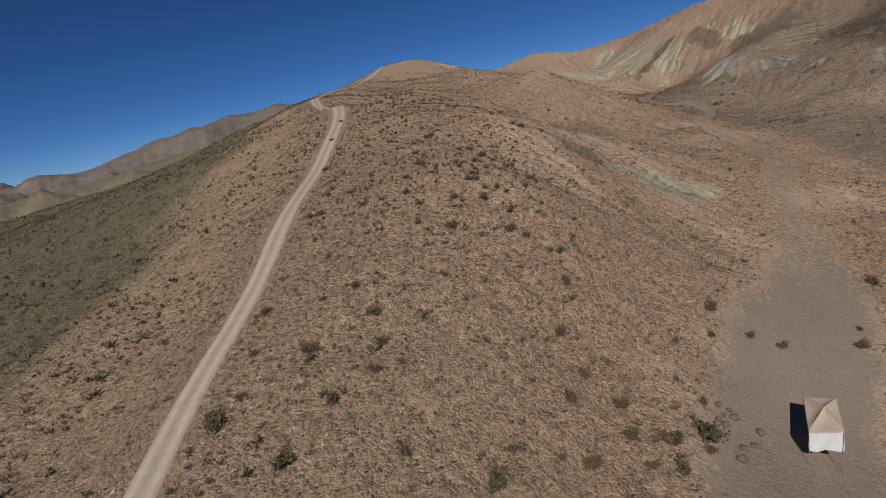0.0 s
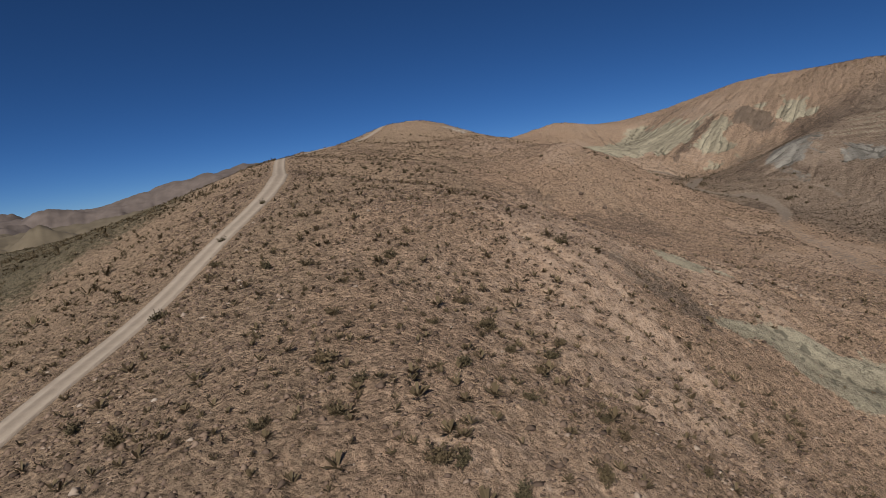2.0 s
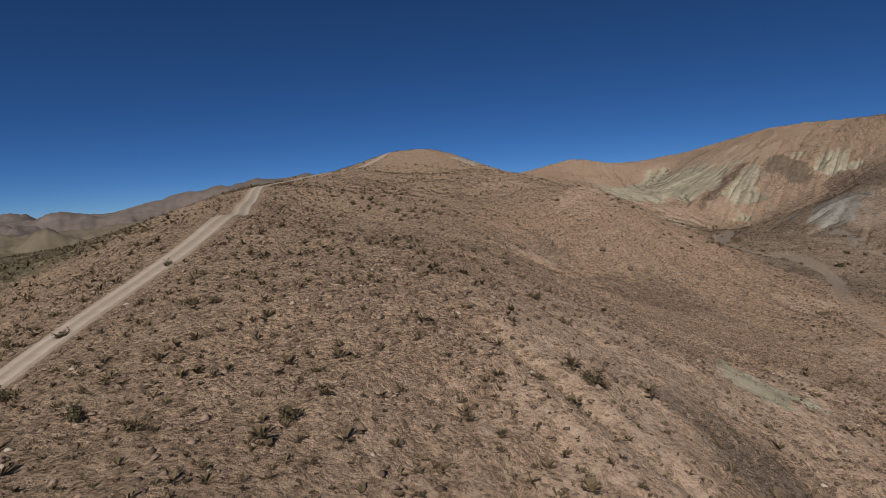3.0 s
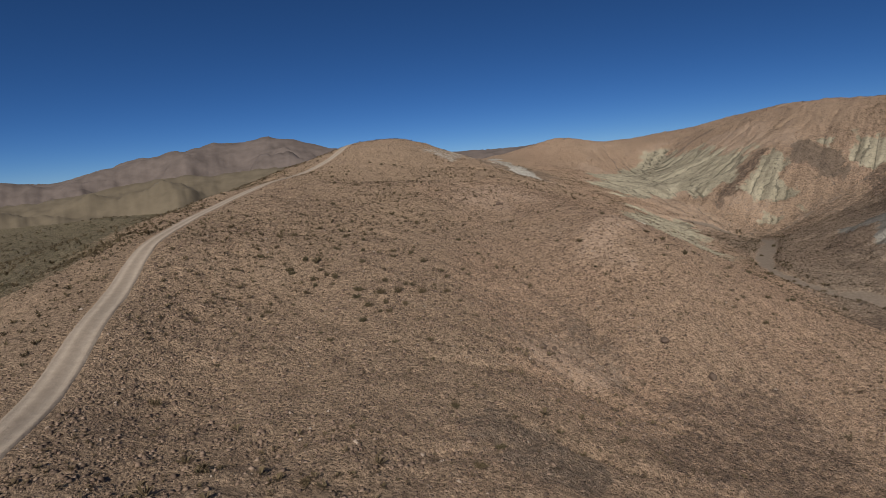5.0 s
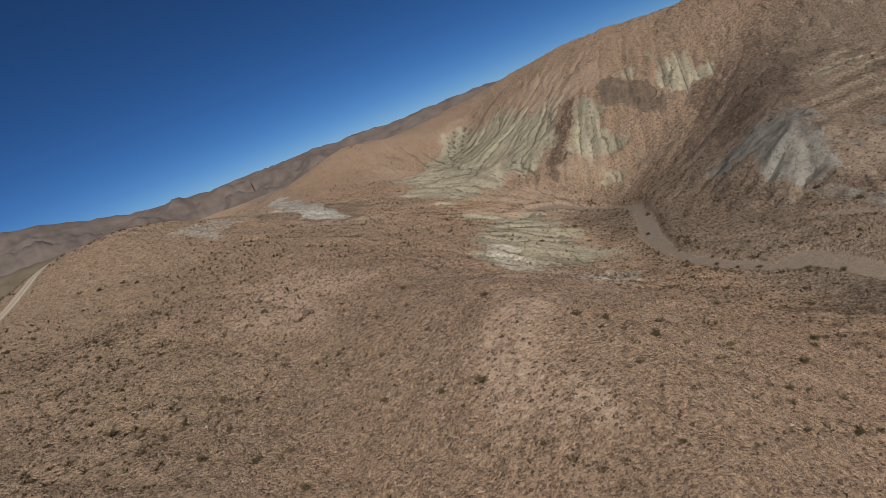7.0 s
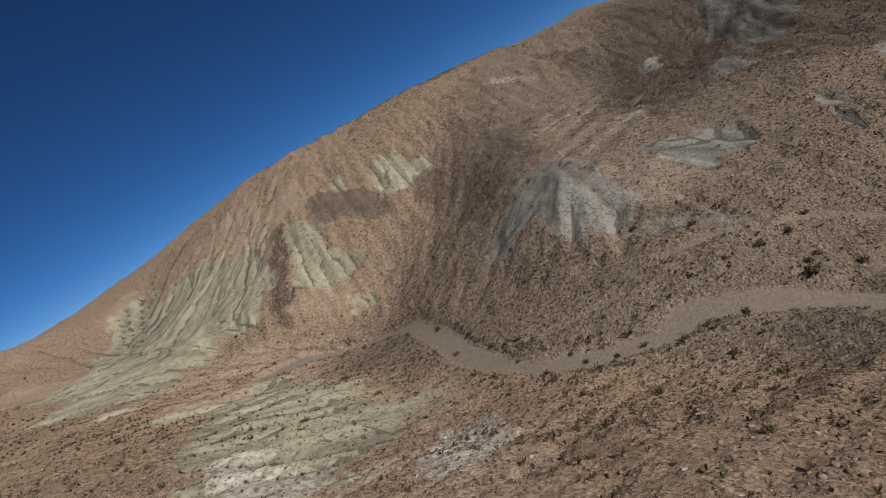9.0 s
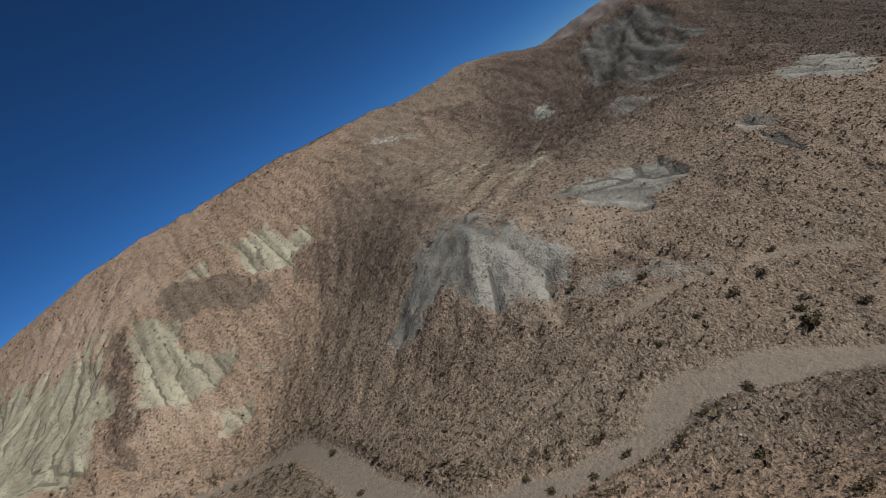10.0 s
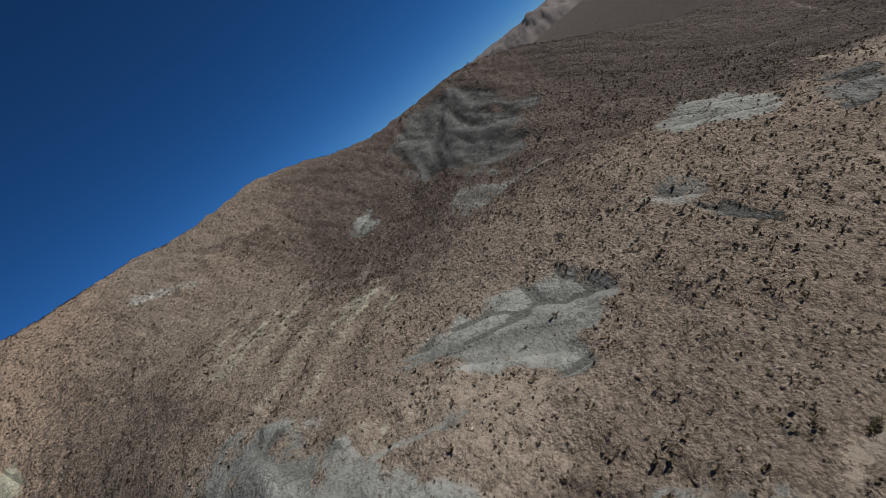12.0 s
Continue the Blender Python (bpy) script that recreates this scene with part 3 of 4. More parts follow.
def ground():
    xs, ys = spaced(-42, 160, 0.42, 3500, 1.07), spaced(28, 272, 0.42, 3500, 1.07)
    gx, gy = np.meshgrid(xs, ys)
    x, y = gx.ravel(), gy.ravel()
    z = height(x, y)
    nx, ny = len(xs), len(ys)
    i = np.arange(nx * ny).reshape(ny, nx)
    faces = np.stack([i[:-1, :-1], i[:-1, 1:], i[1:, 1:], i[1:, :-1]], -1).reshape(-1, 4)
    me = bpy.data.meshes.new("ground")
    me.from_pydata(np.stack([x, y, z], 1).tolist(), [], faces.tolist())
    me.polygons.foreach_set("use_smooth", np.ones(len(faces), bool))
    warp = 6 * fbm(x, y, 20, 3)
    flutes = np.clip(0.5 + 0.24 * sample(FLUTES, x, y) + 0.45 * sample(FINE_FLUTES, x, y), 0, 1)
    hill = smooth(x + warp, 58, 76)
    strata = smooth(np.sin(z * 5.6 + 4 * fbm(x, y, 10, 4)), 0.1, 0.8)
    vague = 0.5 + 0.35 * np.maximum(smooth(y, 135, 155), 1 - smooth(y, 50, 75))
    bed = vague * (1 - smooth(bed_edge(x, y), -0.8 - 1.5 * (1 - smooth(y, 135, 155)), 0.8 + 1.5 * (1 - smooth(y, 135, 155))))
    masks = {
        "red": smooth(x + warp * 2.5 + 0.13 * np.clip(110 - y, -10, 80), -4, 16) * (1 - 0.6 * smooth(y, 185, 215) * (1 - smooth(x, 35, 60))),
        "olive": 1 - smooth(x + warp * 2, -58, -24),
        # last term: brown earth of the south-east heights, shade put into the colour
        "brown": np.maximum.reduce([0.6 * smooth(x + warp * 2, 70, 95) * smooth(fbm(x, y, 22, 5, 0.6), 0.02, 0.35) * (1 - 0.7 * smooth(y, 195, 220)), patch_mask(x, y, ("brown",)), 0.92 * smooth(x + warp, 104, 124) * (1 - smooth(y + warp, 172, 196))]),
        # the same heights dimmed again in colour, for slopes turned from the sun
        "east_dim": 0.8 * smooth(x + warp, 106, 122) * (1 - smooth(y + warp, 138, 154)),
        "sand": np.maximum(bed, 0.62 * trails(x, y)),
        "dust": (0.25 + 0.75 * smooth(x, -8, 12)) * 0.55 * smooth(fbm(x + 0.35 * y, y - 0.25 * x, 17, 5, 0.55) + 0.1 * sample(FLUTES, x, y), -0.06, 0.4) * (1 - smooth(x, 115, 135)),
        "channel": hill * 0.75 * smooth(sample(GATHERED, x, y), 3.2, 5.2),
        "umber": hill * (1 - 0.6 * smooth(y + warp, 195, 222) * (1 - smooth(x, 150, 185))),
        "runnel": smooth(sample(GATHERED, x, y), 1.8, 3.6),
        "silt": patch_mask(x, y, ("silt",)),
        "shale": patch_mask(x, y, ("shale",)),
        "pale": np.maximum(patch_mask(x, y, ("pale",)), patch_mask(x, y, ("beds",)) * strata * 0.68),
        "grey": patch_mask(x, y, ("grey",)),
        "white": patch_mask(x, y, ("white",)),
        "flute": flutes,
    }
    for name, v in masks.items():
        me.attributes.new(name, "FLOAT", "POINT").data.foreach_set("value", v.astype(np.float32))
    me.materials.append(GROUND)
    return tagged(new("ground", me), "stony reddish desert ground of ridges, flanks and a sandy wash", "ground", kind="structure")


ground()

# ---- the dirt track along the ridge ----


def curve_points(line, step):
    pts = [Vector((*p[:2], 0)) for p in line]
    out = []
    for k in range(len(pts) - 1):
        p0, p1, p2, p3 = pts[max(k - 1, 0)], pts[k], pts[k + 1], pts[min(k + 2, len(pts) - 1)]
        n = max(2, int((p2 - p1).length / step))
        for s in range(n):
            u = s / n
            out.append(0.5 * (2 * p1 + (p2 - p0) * u + (2 * p0 - 5 * p1 + 4 * p2 - p3) * u * u + (3 * p1 - 3 * p2 + p3 - p0) * u ** 3))
    return np.array([(p.x, p.y) for p in out])


def track_material():
    mat = bpy.data.materials.new("track_dust")
    mat.use_nodes = True
    nodes, links = mat.node_tree.nodes, mat.node_tree.links
    bsdf = nodes["Principled BSDF"]
    pos = nodes.new("ShaderNodeNewGeometry").outputs["Position"]
    rut = nodes.new("ShaderNodeAttribute")
    rut.attribute_name = "rut"
    f = ramp(nodes, links, noise_out(nodes, links, pos, 1.6, 7, 0.7), 0.35, 0.65)
    loose = mix(nodes, links, f, (0.25, 0.205, 0.165, 1), (0.31, 0.255, 0.205, 1))
    worn = mix(nodes, links, f, (0.36, 0.30, 0.245, 1), (0.42, 0.355, 0.29, 1))
    links.new(mix(nodes, links, rut.outputs["Fac"], loose, worn), bsdf.inputs["Base Color"])
    bsdf.inputs["Roughness"].default_value = 0.95
    bsdf.inputs["Specular IOR Level"].default_value = 0.1
    b = nodes.new("ShaderNodeBump")
    b.inputs["Strength"].default_value, b.inputs["Distance"].default_value = 0.4, 0.08
    links.new(f, b.inputs["Height"])
    links.new(b.outputs[0], bsdf.inputs["Normal"])
    return mat


def ribbon(name, line, half, mat, label, lift=0.05):
    c = curve_points(line, 1.0)
    d = np.gradient(c, axis=0)
    d /= np.linalg.norm(d, axis=1)[:, None]
    side = np.stack([d[:, 1], -d[:, 0]], 1)
    us = np.linspace(-1, 1, 15)
    rag = 0.25 * fbm(c[:, 0], c[:, 1], 3, 3)
    verts = []
    for k, u in enumerate(us):
        w = half * u + np.sign(u) * rag * (abs(u) > 0.9)
        p = c + side * w[:, None]
        sunk = 0.07 * math.exp(-((abs(u) - 0.52) / 0.2) ** 2)
        z = height(p[:, 0], p[:, 1]) + (lift + 0.06 - sunk if abs(u) < 0.95 else -0.12)
        verts.append(np.stack([p[:, 0], p[:, 1], z], 1))
    v = np.stack(verts, 1)
    n, m = v.shape[:2]
    i = np.arange(n * m).reshape(n, m)
    faces = np.stack([i[:-1, :-1], i[:-1, 1:], i[1:, 1:], i[1:, :-1]], -1).reshape(-1, 4)
    me = bpy.data.meshes.new(name)
    me.from_pydata(v.reshape(-1, 3).tolist(), [], faces.tolist())
    me.polygons.foreach_set("use_smooth", np.ones(len(faces), bool))
    worn = np.tile(np.exp(-((np.abs(us) - 0.52) / 0.28) ** 2), n)
    me.attributes.new("rut", "FLOAT", "POINT").data.foreach_set("value", worn.astype(np.float32))
    me.materials.append(mat)
    return tagged(new(name, me), label, "road", kind="structure")


ribbon("road", TRACK, 1.1, track_material(), "pale dusty dirt track climbing along the ridge")


# ---- far mountains ----
def mountains(name, eye, skyline, distance, depth, mat, label):
    """A far range whose crest runs along the bearings and heights given, in degrees, from one spot."""
    az = np.array([p[0] for p in skyline], float)
    el = np.array([p[1] for p in skyline], float)
    aa = np.arange(az[0], az[-1], 0.15)
    ee = np.interp(aa, az, el)
    verts = []
    for k in range(37):
        u = k / 36 * 2 - 1
        r = distance + depth * u
        prof = (1 - abs(u)) ** 0.9
        x, y = eye[0] + r * np.sin(np.radians(aa)), eye[1] + r * np.cos(np.radians(aa))
        top = eye[2] + distance * np.tan(np.radians(ee))
        z = -60 + (top + 60) * prof + (0.26 * depth * prof * (1 - prof) ** 1.4 * 4 * (fbm(x, y, depth * 0.33, 6)) if abs(u) > 0 else 0) + 0.004 * distance * fbm(x, y, distance * 0.02, 3) * prof
        verts.append(np.stack([x, y, z], 1))
    v = np.stack(verts, 1)
    n, m = v.shape[:2]
    i = np.arange(n * m).reshape(n, m)
    faces = np.stack([i[:-1, :-1], i[1:, :-1], i[1:, 1:], i[:-1, 1:]], -1).reshape(-1, 4)
    me = bpy.data.meshes.new(name)
    me.from_pydata(v.reshape(-1, 3).tolist(), [], faces.tolist())
    me.polygons.foreach_set("use_smooth", np.ones(len(faces), bool))
    me.materials.append(mat)
    return tagged(new(name, me), label, "mountains", kind="structure")


FAR_ROCK = plain("far_rock", (0.14, 0.115, 0.105), 1.0, 0.6, 0.018)
mountains("backdrop_mountains", (3, 70, 35), [(-75, -0.6), (-60, -0.6), (-48, -0.4), (-38, -0.1), (-34, 0.0), (-31, 0.3), (-28, 1.0), (-25, 1.9), (-21, 2.4), (-18.5, 3.0), (-16, 2.9), (-13.5, 3.3), (-11.3, 3.0), (-9, 2.2), (-5, 1.2), (0, 0.7), (6, 0.4)], 2600, 700, FAR_ROCK, "brown barren mountain range beyond the plain")
FOOT_ROCK = plain("foothill_earth", (0.145, 0.12, 0.086), 1.0, 0.45, 0.03)
mountains("backdrop_foothills", (5, 88, 41), [(-70, -2.2), (-52, -2.0), (-40, -1.8), (-34, -1.5), (-30, -1.1), (-26, -0.4), (-22, 0.0), (-19, -0.2), (-15, 0.2), (-11, 0.0), (-6, -0.4)], 1250, 330, FOOT_ROCK, "low olive foothills in front of the mountains")
mountains("backdrop_hills", (10, 110, 45), [(-14, 0.0), (-4, 0.3), (3, 0.4), (7.5, 0.45), (10.4, 0.6), (15, 0.4), (20.4, 0.3), (28, 0.4), (40, 0.2), (60, 0.2), (80, 0.5), (90, 1.2), (96, 0.8), (105, 0.4), (120, 0.2)], 2400, 500, FAR_ROCK, "low far hills on the horizon")


# ---- things: one mesh a part ----
def part(name, verts, faces, mat, parent=None, label="", flat=True):
    me = bpy.data.meshes.new(name)
    me.from_pydata([tuple(v) for v in verts], [], [tuple(f) for f in faces])
    if not flat:
        me.polygons.foreach_set("use_smooth", np.ones(len(faces), bool))
    me.materials.append(mat)
    ob = new(name, me)
    if parent is not None:
        ob.parent = parent
    if label:
        tagged(ob, label)
    return ob


def ground_at(x, y):
    return float(height([x], [y])[0])


def tube(a, b, r, sides=6):
    a, b = Vector(a), Vector(b)
    q = (b - a).to_track_quat("Z", "Y")
    verts = [a + q @ Vector((r * math.cos(6.283 * k / sides), r * math.sin(6.283 * k / sides), 0)) for k in range(sides)]
    verts += [v + (b - a) for v in verts]
    faces = [(k, (k + 1) % sides, sides + (k + 1) % sides, sides + k) for k in range(sides)]
    return verts, faces + [tuple(range(sides))[::-1], tuple(range(sides, 2 * sides))]


# ---- the sun shelter on the wash ----
def cloth_material(name, colour, through):
    mat = plain(name, colour, 0.85, 0.08, 1.5)
    nodes, links = mat.node_tree.nodes, mat.node_tree.links
    bsdf = nodes["Principled BSDF"]
    t = nodes.new("ShaderNodeBsdfTranslucent")
    t.inputs["Color"].default_value = (*colour, 1)
    m = nodes.new("ShaderNodeMixShader")
    m.inputs[0].default_value = through
    links.new(bsdf.outputs[0], m.inputs[1])
    links.new(t.outputs[0], m.inputs[2])
    links.new(m.outputs[0], nodes["Material Output"].inputs["Surface"])
    return mat


def shelter():
    cloth, white, steel = cloth_material("tan_canvas", (0.43, 0.35, 0.29), 0.05), cloth_material("white_cloth", (0.66, 0.69, 0.71), 0.1), plain("grey_steel", (0.2, 0.19, 0.18), 0.45, 0.1)
    corners = [Vector(p) for p in ((19.52, 41.27, 0), (21.21, 40.5, 0), (19.28, 37.31, 0), (17.46, 37.85, 0))]
    ground_z = ground_at(19.37, 39.23)
    eave = 2.6 - ground_z
    thing = new("sun_shelter")
    thing.location = (19.37, 39.23, ground_z)
    tagged(thing, "tan canvas sun shelter with a white cloth hung along one side", "shelter")
    local = [c - Vector((19.37, 39.23, 0)) for c in corners]
    apex = Vector((0.1, 0.05, eave + 0.45))
    verts, faces = [], []
    n = 8
    for k in range(4):
        a, b2 = local[k], local[(k + 1) % 4]
        base = len(verts)
        for i in range(n + 1):
            for j in range(n + 1):
                p = a.lerp(b2, j / n) + Vector((0, 0, eave))
                q = p.lerp(apex, i / n)
                sag = 0.16 * math.sin(math.pi * i / n) * math.sin(math.pi * j / n) + 0.05 * math.sin(math.pi * j / n) * (1 - i / n)
                verts.append(q - Vector((0, 0, sag)))
        for i in range(n):
            for j in range(n):
                s = base + i * (n + 1) + j
                faces.append((s, s + 1, s + n + 2, s + n + 1))
    part("canopy", verts, faces, cloth, thing, "tan pyramid canopy", flat=False)
    for k in range(4):
        a, b2 = local[k], local[(k + 1) % 4]
        vv, ff = [], []
        for j in range(13):
            p = a.lerp(b2, j / 12) * 1.004 + Vector((0, 0, eave - 0.05 * math.sin(math.pi * j / 12)))
            vv += [p, p - Vector((0, 0, 0.12 + 0.02 * (j % 2)))]
        ff = [(2 * j, 2 * j + 1, 2 * j + 3, 2 * j + 2) for j in range(12)]
        part("valance", vv, ff, cloth, thing)
        p = local[k] * 0.985
        gz = ground_at(19.37 + p.x, 39.23 + p.y) - ground_z
        part("leg", *tube((p.x, p.y, gz - 0.05), (p.x, p.y, eave), 0.02), steel, thing)
        part("foot_plate", *tube((p.x, p.y, gz - 0.01), (p.x, p.y, gz + 0.02), 0.09, 8), steel, thing)
    a, b2 = local[3] * 0.99, local[2] * 0.99
    vv, ff = [], []
    for i in range(9):
        u = i / 8
        for j in range(17):
            w = j / 16
            p = a.lerp(b2, w)
            out = Vector((0.12, 0.2, 0)) * u
            fold = 0.09 * math.sin(9 * w + 3 * u) * u
            z = eave - 0.12 - 1.5 * u
            vv.append(p + out + Vector((0.02, fold, z)))
    for i in range(8):
        for j in range(16):
            s = i * 17 + j
            ff.append((s, s + 1, s + 18, s + 17))
    part("side_cloth", vv, ff, white, thing, "white hanging side cloth", flat=False)


shelter()

# ---- boulders ----
ROCK = plain("brown_rock", (0.13, 0.095, 0.075), 0.9, 0.4, 4.0)


def boulder(x, y, r, rng):
    bm = bmesh.new()
    bmesh.ops.create_icosphere(bm, subdivisions=2, radius=r)
    s = (rng.uniform(0.8, 1.2), rng.uniform(0.8, 1.2), rng.uniform(0.6, 0.9))
    off = Vector((rng.uniform(0, 50), rng.uniform(0, 50), 0))
    for v in bm.verts:
        k = 1 + 0.35 * noise.noise(v.co * (1.3 / r) + off) + 0.12 * noise.noise(v.co * (4 / r) + off)
        v.co = Vector((v.co.x * s[0], v.co.y * s[1], v.co.z * s[2])) * k
    me = bpy.data.meshes.new("boulder")
    bm.to_mesh(me)
    bm.free()
    me.materials.append(ROCK)
    ob = new("boulder", me)
    ob.location = (x, y, ground_at(x, y) + r * 0.45)
    return tagged(ob, "dark brown weathered boulder lying on the gravel", "boulder", "boulders")


rng = random.Random(3)
for x, y, r in ((13.7, 41.3, 0.24), (13.6, 40.5, 0.22), (14.3, 40.5, 0.30), (13.0, 40.0, 0.24), (13.3, 39.7, 0.28), (15.6, 39.8, 0.30), (14.4, 38.5, 0.24), (13.5, 38.1, 0.24), (12.8, 37.1, 0.30), (14.3, 41.1, 0.20), (28.1, 141.1, .42), (31, 137.1, .45), (18.9, 187.3, .4), (19.5, 187.2, .3), (14.7, 138.2, .4), (16.0, 138.9, .3)):
    boulder(x, y, r, rng)

# ---- shrubs ----
RIDGE_SHRUBS_SOUTH = [(3.2, 52.2), (-1.6, 51.6), (6.7, 51.3), (-2.9, 46.1), (-8.2, 43.0), (-11.3, 44.4), (-11.3, 49.4), (4.3, 43.7), (-7.9, 38.3), (-10.2, 36.5), (-15.7, 38.0), (-12.6, 33.2), (-2.1, 32.7), (3.3, 38.6), (6.6, 39.5), (3.1, 34.6), (6.3, 37.1), (-1.0, 41.2), (-7.4, 40.8), (-11.9, 40.5), (-15.5, 41.1), (6.1, 48.1), (-15.5, 45.1), (4.8, 40.9), (-4.2, 51.7), (-8.3, 51.5), (-12.8, 57.4), (-0.9, 55.2), (1.6, 55.5), (-4.9, 56.2), (-4.8, 59.2), (-13.1, 78.4), (-14.1, 72.2), (6.9, 62.0), (6.7, 56.4), (2.0, 62.9), (6.1, 66.7), (3.4, 67.6), (4.1, 65.2), (5.9, 58.6), (-2.5, 60.0), (-3.3, 63.0), (-1.8, 61.5), (-10.1, 60.6), (-8.7, 56.1), (-12.6, 62.1), (0.9, 57.8), (3.1, 57.2)]
RIDGE_SHRUBS_MID = [(7.3, 86.1), (-2.0, 136.6), (3.6, 144.1), (3.9, 134.3), (-0.1, 140.7), (-2.9, 141.3), (4.1, 155.5), (-6.7, 156.6), (-8.5, 155.3), (-7.4, 148.4), (-2.9, 150.4), (1.9, 145.1), (5.0, 147.6), (7.4, 143.2), (-14.4, 160.4), (-8.2, 151.5), (-5.7, 145.0), (-10.5, 148.0), (-5.6, 146.3), (1.1, 143.3), (-10.8, 148.9), (-0.6, 142.3), (-2.9, 143.0), (-1.7, 139.8), (-6.6, 147.0), (-7.5, 144.9), (-11.1, 148.7), (-9.5, 151.1), (-12.8, 171.5), (-3.5, 160.6), (0.3, 158.0), (6.2, 145.3), (-0.3, 145.7), (1.8, 140.9), (2.6, 157.9), (-3.3, 155.9), (6.2, 153.2), (6.6, 151.2), (0.5, 153.6), (-13.2, 164.1)]
RIDGE_SHRUBS_NORTH = [(9.5, 167.5), (-6.0, 171.8), (-13.8, 174.5), (0.6, 163.4), (-8.1, 177.4), (-10.3, 183.2), (-0.3, 178.8), (6.1, 170.0), (-7.1, 166.5), (-10.2, 167.6)]
FLANK_SHRUBS_SOUTH = [(18.6, 51.3), (16.9, 47.9), (13.3, 46.3), (23.1, 48.8), (20.4, 49.0), (30.5, 49.9), (8.9, 38.0), (11.6, 38.8), (8.6, 35.5), (12.6, 41.0), (39.8, 60.1), (47.7, 72.6), (24.4, 65.3), (11.1, 37.2), (11.6, 42.7), (9.1, 55.4), (8.3, 53.3), (10.1, 80.9), (15.7, 74.3)]
FLANK_SHRUBS_NORTH = [(8.9, 155.8), (17.0, 153.6), (25.6, 154.7), (18.8, 173.2), (25.7, 161.3), (23.5, 160.8), (34.6, 155.0), (42.7, 146.6), (45.5, 145.1), (42.1, 150.3), (52.8, 154.5), (18.0, 186.6), (17.0, 155.6), (13.6, 158.0), (39.8, 172.8), (31.8, 169.3), (36.9, 160.3), (38.4, 157.1), (46.5, 152.1), (51.5, 154.5), (15.1, 191.0), (11.9, 163.1), (19.6, 166.8), (31.9, 149.8), (19.0, 176.4), (28.5, 181.3), (35.1, 161.4), (50.7, 162.6), (41.0, 154.1), (50.2, 153.7), (23.1, 163.1), (26.8, 176.5), (55.3, 203.8)]
WASH_SHRUBS = [(68.8, 177.9), (68.9, 166.7), (60.7, 170.1), (70.2, 179.6), (66.6, 180.6), (55.6, 163.9), (56.2, 158.0), (61.0, 163.8), (85.9, 225.9), (69.4, 175.4), (74.5, 177.1), (72.7, 168.5), (74.6, 165.7), (82.2, 163.8), (80.1, 160.6), (80.0, 157.1), (81.0, 213.9), (73.8, 208.3), (78.7, 206.2), (68.6, 205.6), (66.7, 209.4), (62.0, 175.8), (64.9, 179.2), (64.5, 163.4), (80.4, 166.6), (78.8, 169.6), (58.2, 200.6), (70.8, 173.4), (70.0, 184.9), (79.8, 199.6), (73.1, 193.5), (84.0, 161.4), (85.4, 168.8), (86.8, 174.6), (86.4, 159.8)]
TWIG = plain("dry_twig", (0.10, 0.075, 0.05), 0.9, 0.3, 20)


def leaf_material(name, a, b2):
    mat = bpy.data.materials.new(name)
    mat.use_nodes = True
    nodes, links = mat.node_tree.nodes, mat.node_tree.links
    bsdf = nodes["Principled BSDF"]
    geo, info = nodes.new("ShaderNodeNewGeometry"), nodes.new("ShaderNodeObjectInfo")
    c = mix(nodes, links, geo.outputs["Random Per Island"], (*a, 1), (*b2, 1))
    c = mix(nodes, links, ramp(nodes, links, info.outputs["Random"], 0.0, 2.2), c, (0.15, 0.10, 0.06, 1))
    links.new(c, bsdf.inputs["Base Color"])
    bsdf.inputs["Roughness"].default_value = 0.8
    bsdf.inputs["Specular IOR Level"].default_value = 0.15
    return mat


LEAF = leaf_material("shrub_leaf", (0.052, 0.045, 0.026), (0.13, 0.108, 0.064))


def shrub_arrays(r, twigs, leaves):
    """Twigs and leaves of a ragged desert shrub one metre across."""
    tv, tf, lv, lf = [], [], [], []
    for _ in range(twigs):
        az, el = r.uniform(0, 6.283), math.asin(r.uniform(0.12, 0.95))
        length = r.uniform(0.3, 0.55) * (0.75 + 0.35 * math.sin(2 * az + 1))
        d = Vector((math.cos(az) * math.cos(el), math.sin(az) * math.cos(el), math.sin(el) * 1.1))
        side = d.cross(Vector((0, 0, 1))).normalized() * 0.012
        base, tip = d * 0.03, d * length
        bend = Vector((r.uniform(-.05, .05), r.uniform(-.05, .05), r.uniform(-.03, .06)))
        k = len(tv)
        tv += [base - side, base + side, (base + tip) / 2 + bend, tip + bend * 1.5]
        tf += [(k, k + 1, k + 2), (k + 1, k + 3, k + 2)]
        for _ in range(leaves):
            u = r.uniform(0.35, 1.05)
            p = base.lerp(tip, u) + bend * u * 1.4 + Vector((r.gauss(0, .035), r.gauss(0, .035), r.gauss(0, .03)))
            a1 = Vector((r.uniform(-1, 1), r.uniform(-1, 1), r.uniform(-0.3, 1))).normalized()
            a2 = a1.cross(Vector((r.uniform(-1, 1), r.uniform(-1, 1), r.uniform(-1, 1)))).normalized()
            s = r.uniform(0.045, 0.085)
            k = len(lv)
            lv += [p - a2 * s * 0.5, p + a1 * s * 1.6, p + a2 * s * 0.5]
            lf.append((k, k + 1, k + 2))
    return tv, tf, lv, lf


def shrub_kind(seed):
    r = random.Random(seed)
    tv, tf, lv, lf = shrub_arrays(r, 52, 8)
    ob = part("desert_shrub", tv, tf, TWIG)
    part("foliage", lv, lf, LEAF, ob)
    return tagged(ob, "low olive-brown desert shrub with dry twigs on stony ground", "shrub", "shrubs on the slopes")


kinds = [shrub_kind(s) for s in (11, 12, 13, 14, 15)]
rng = random.Random(21)
used = [False] * len(kinds)


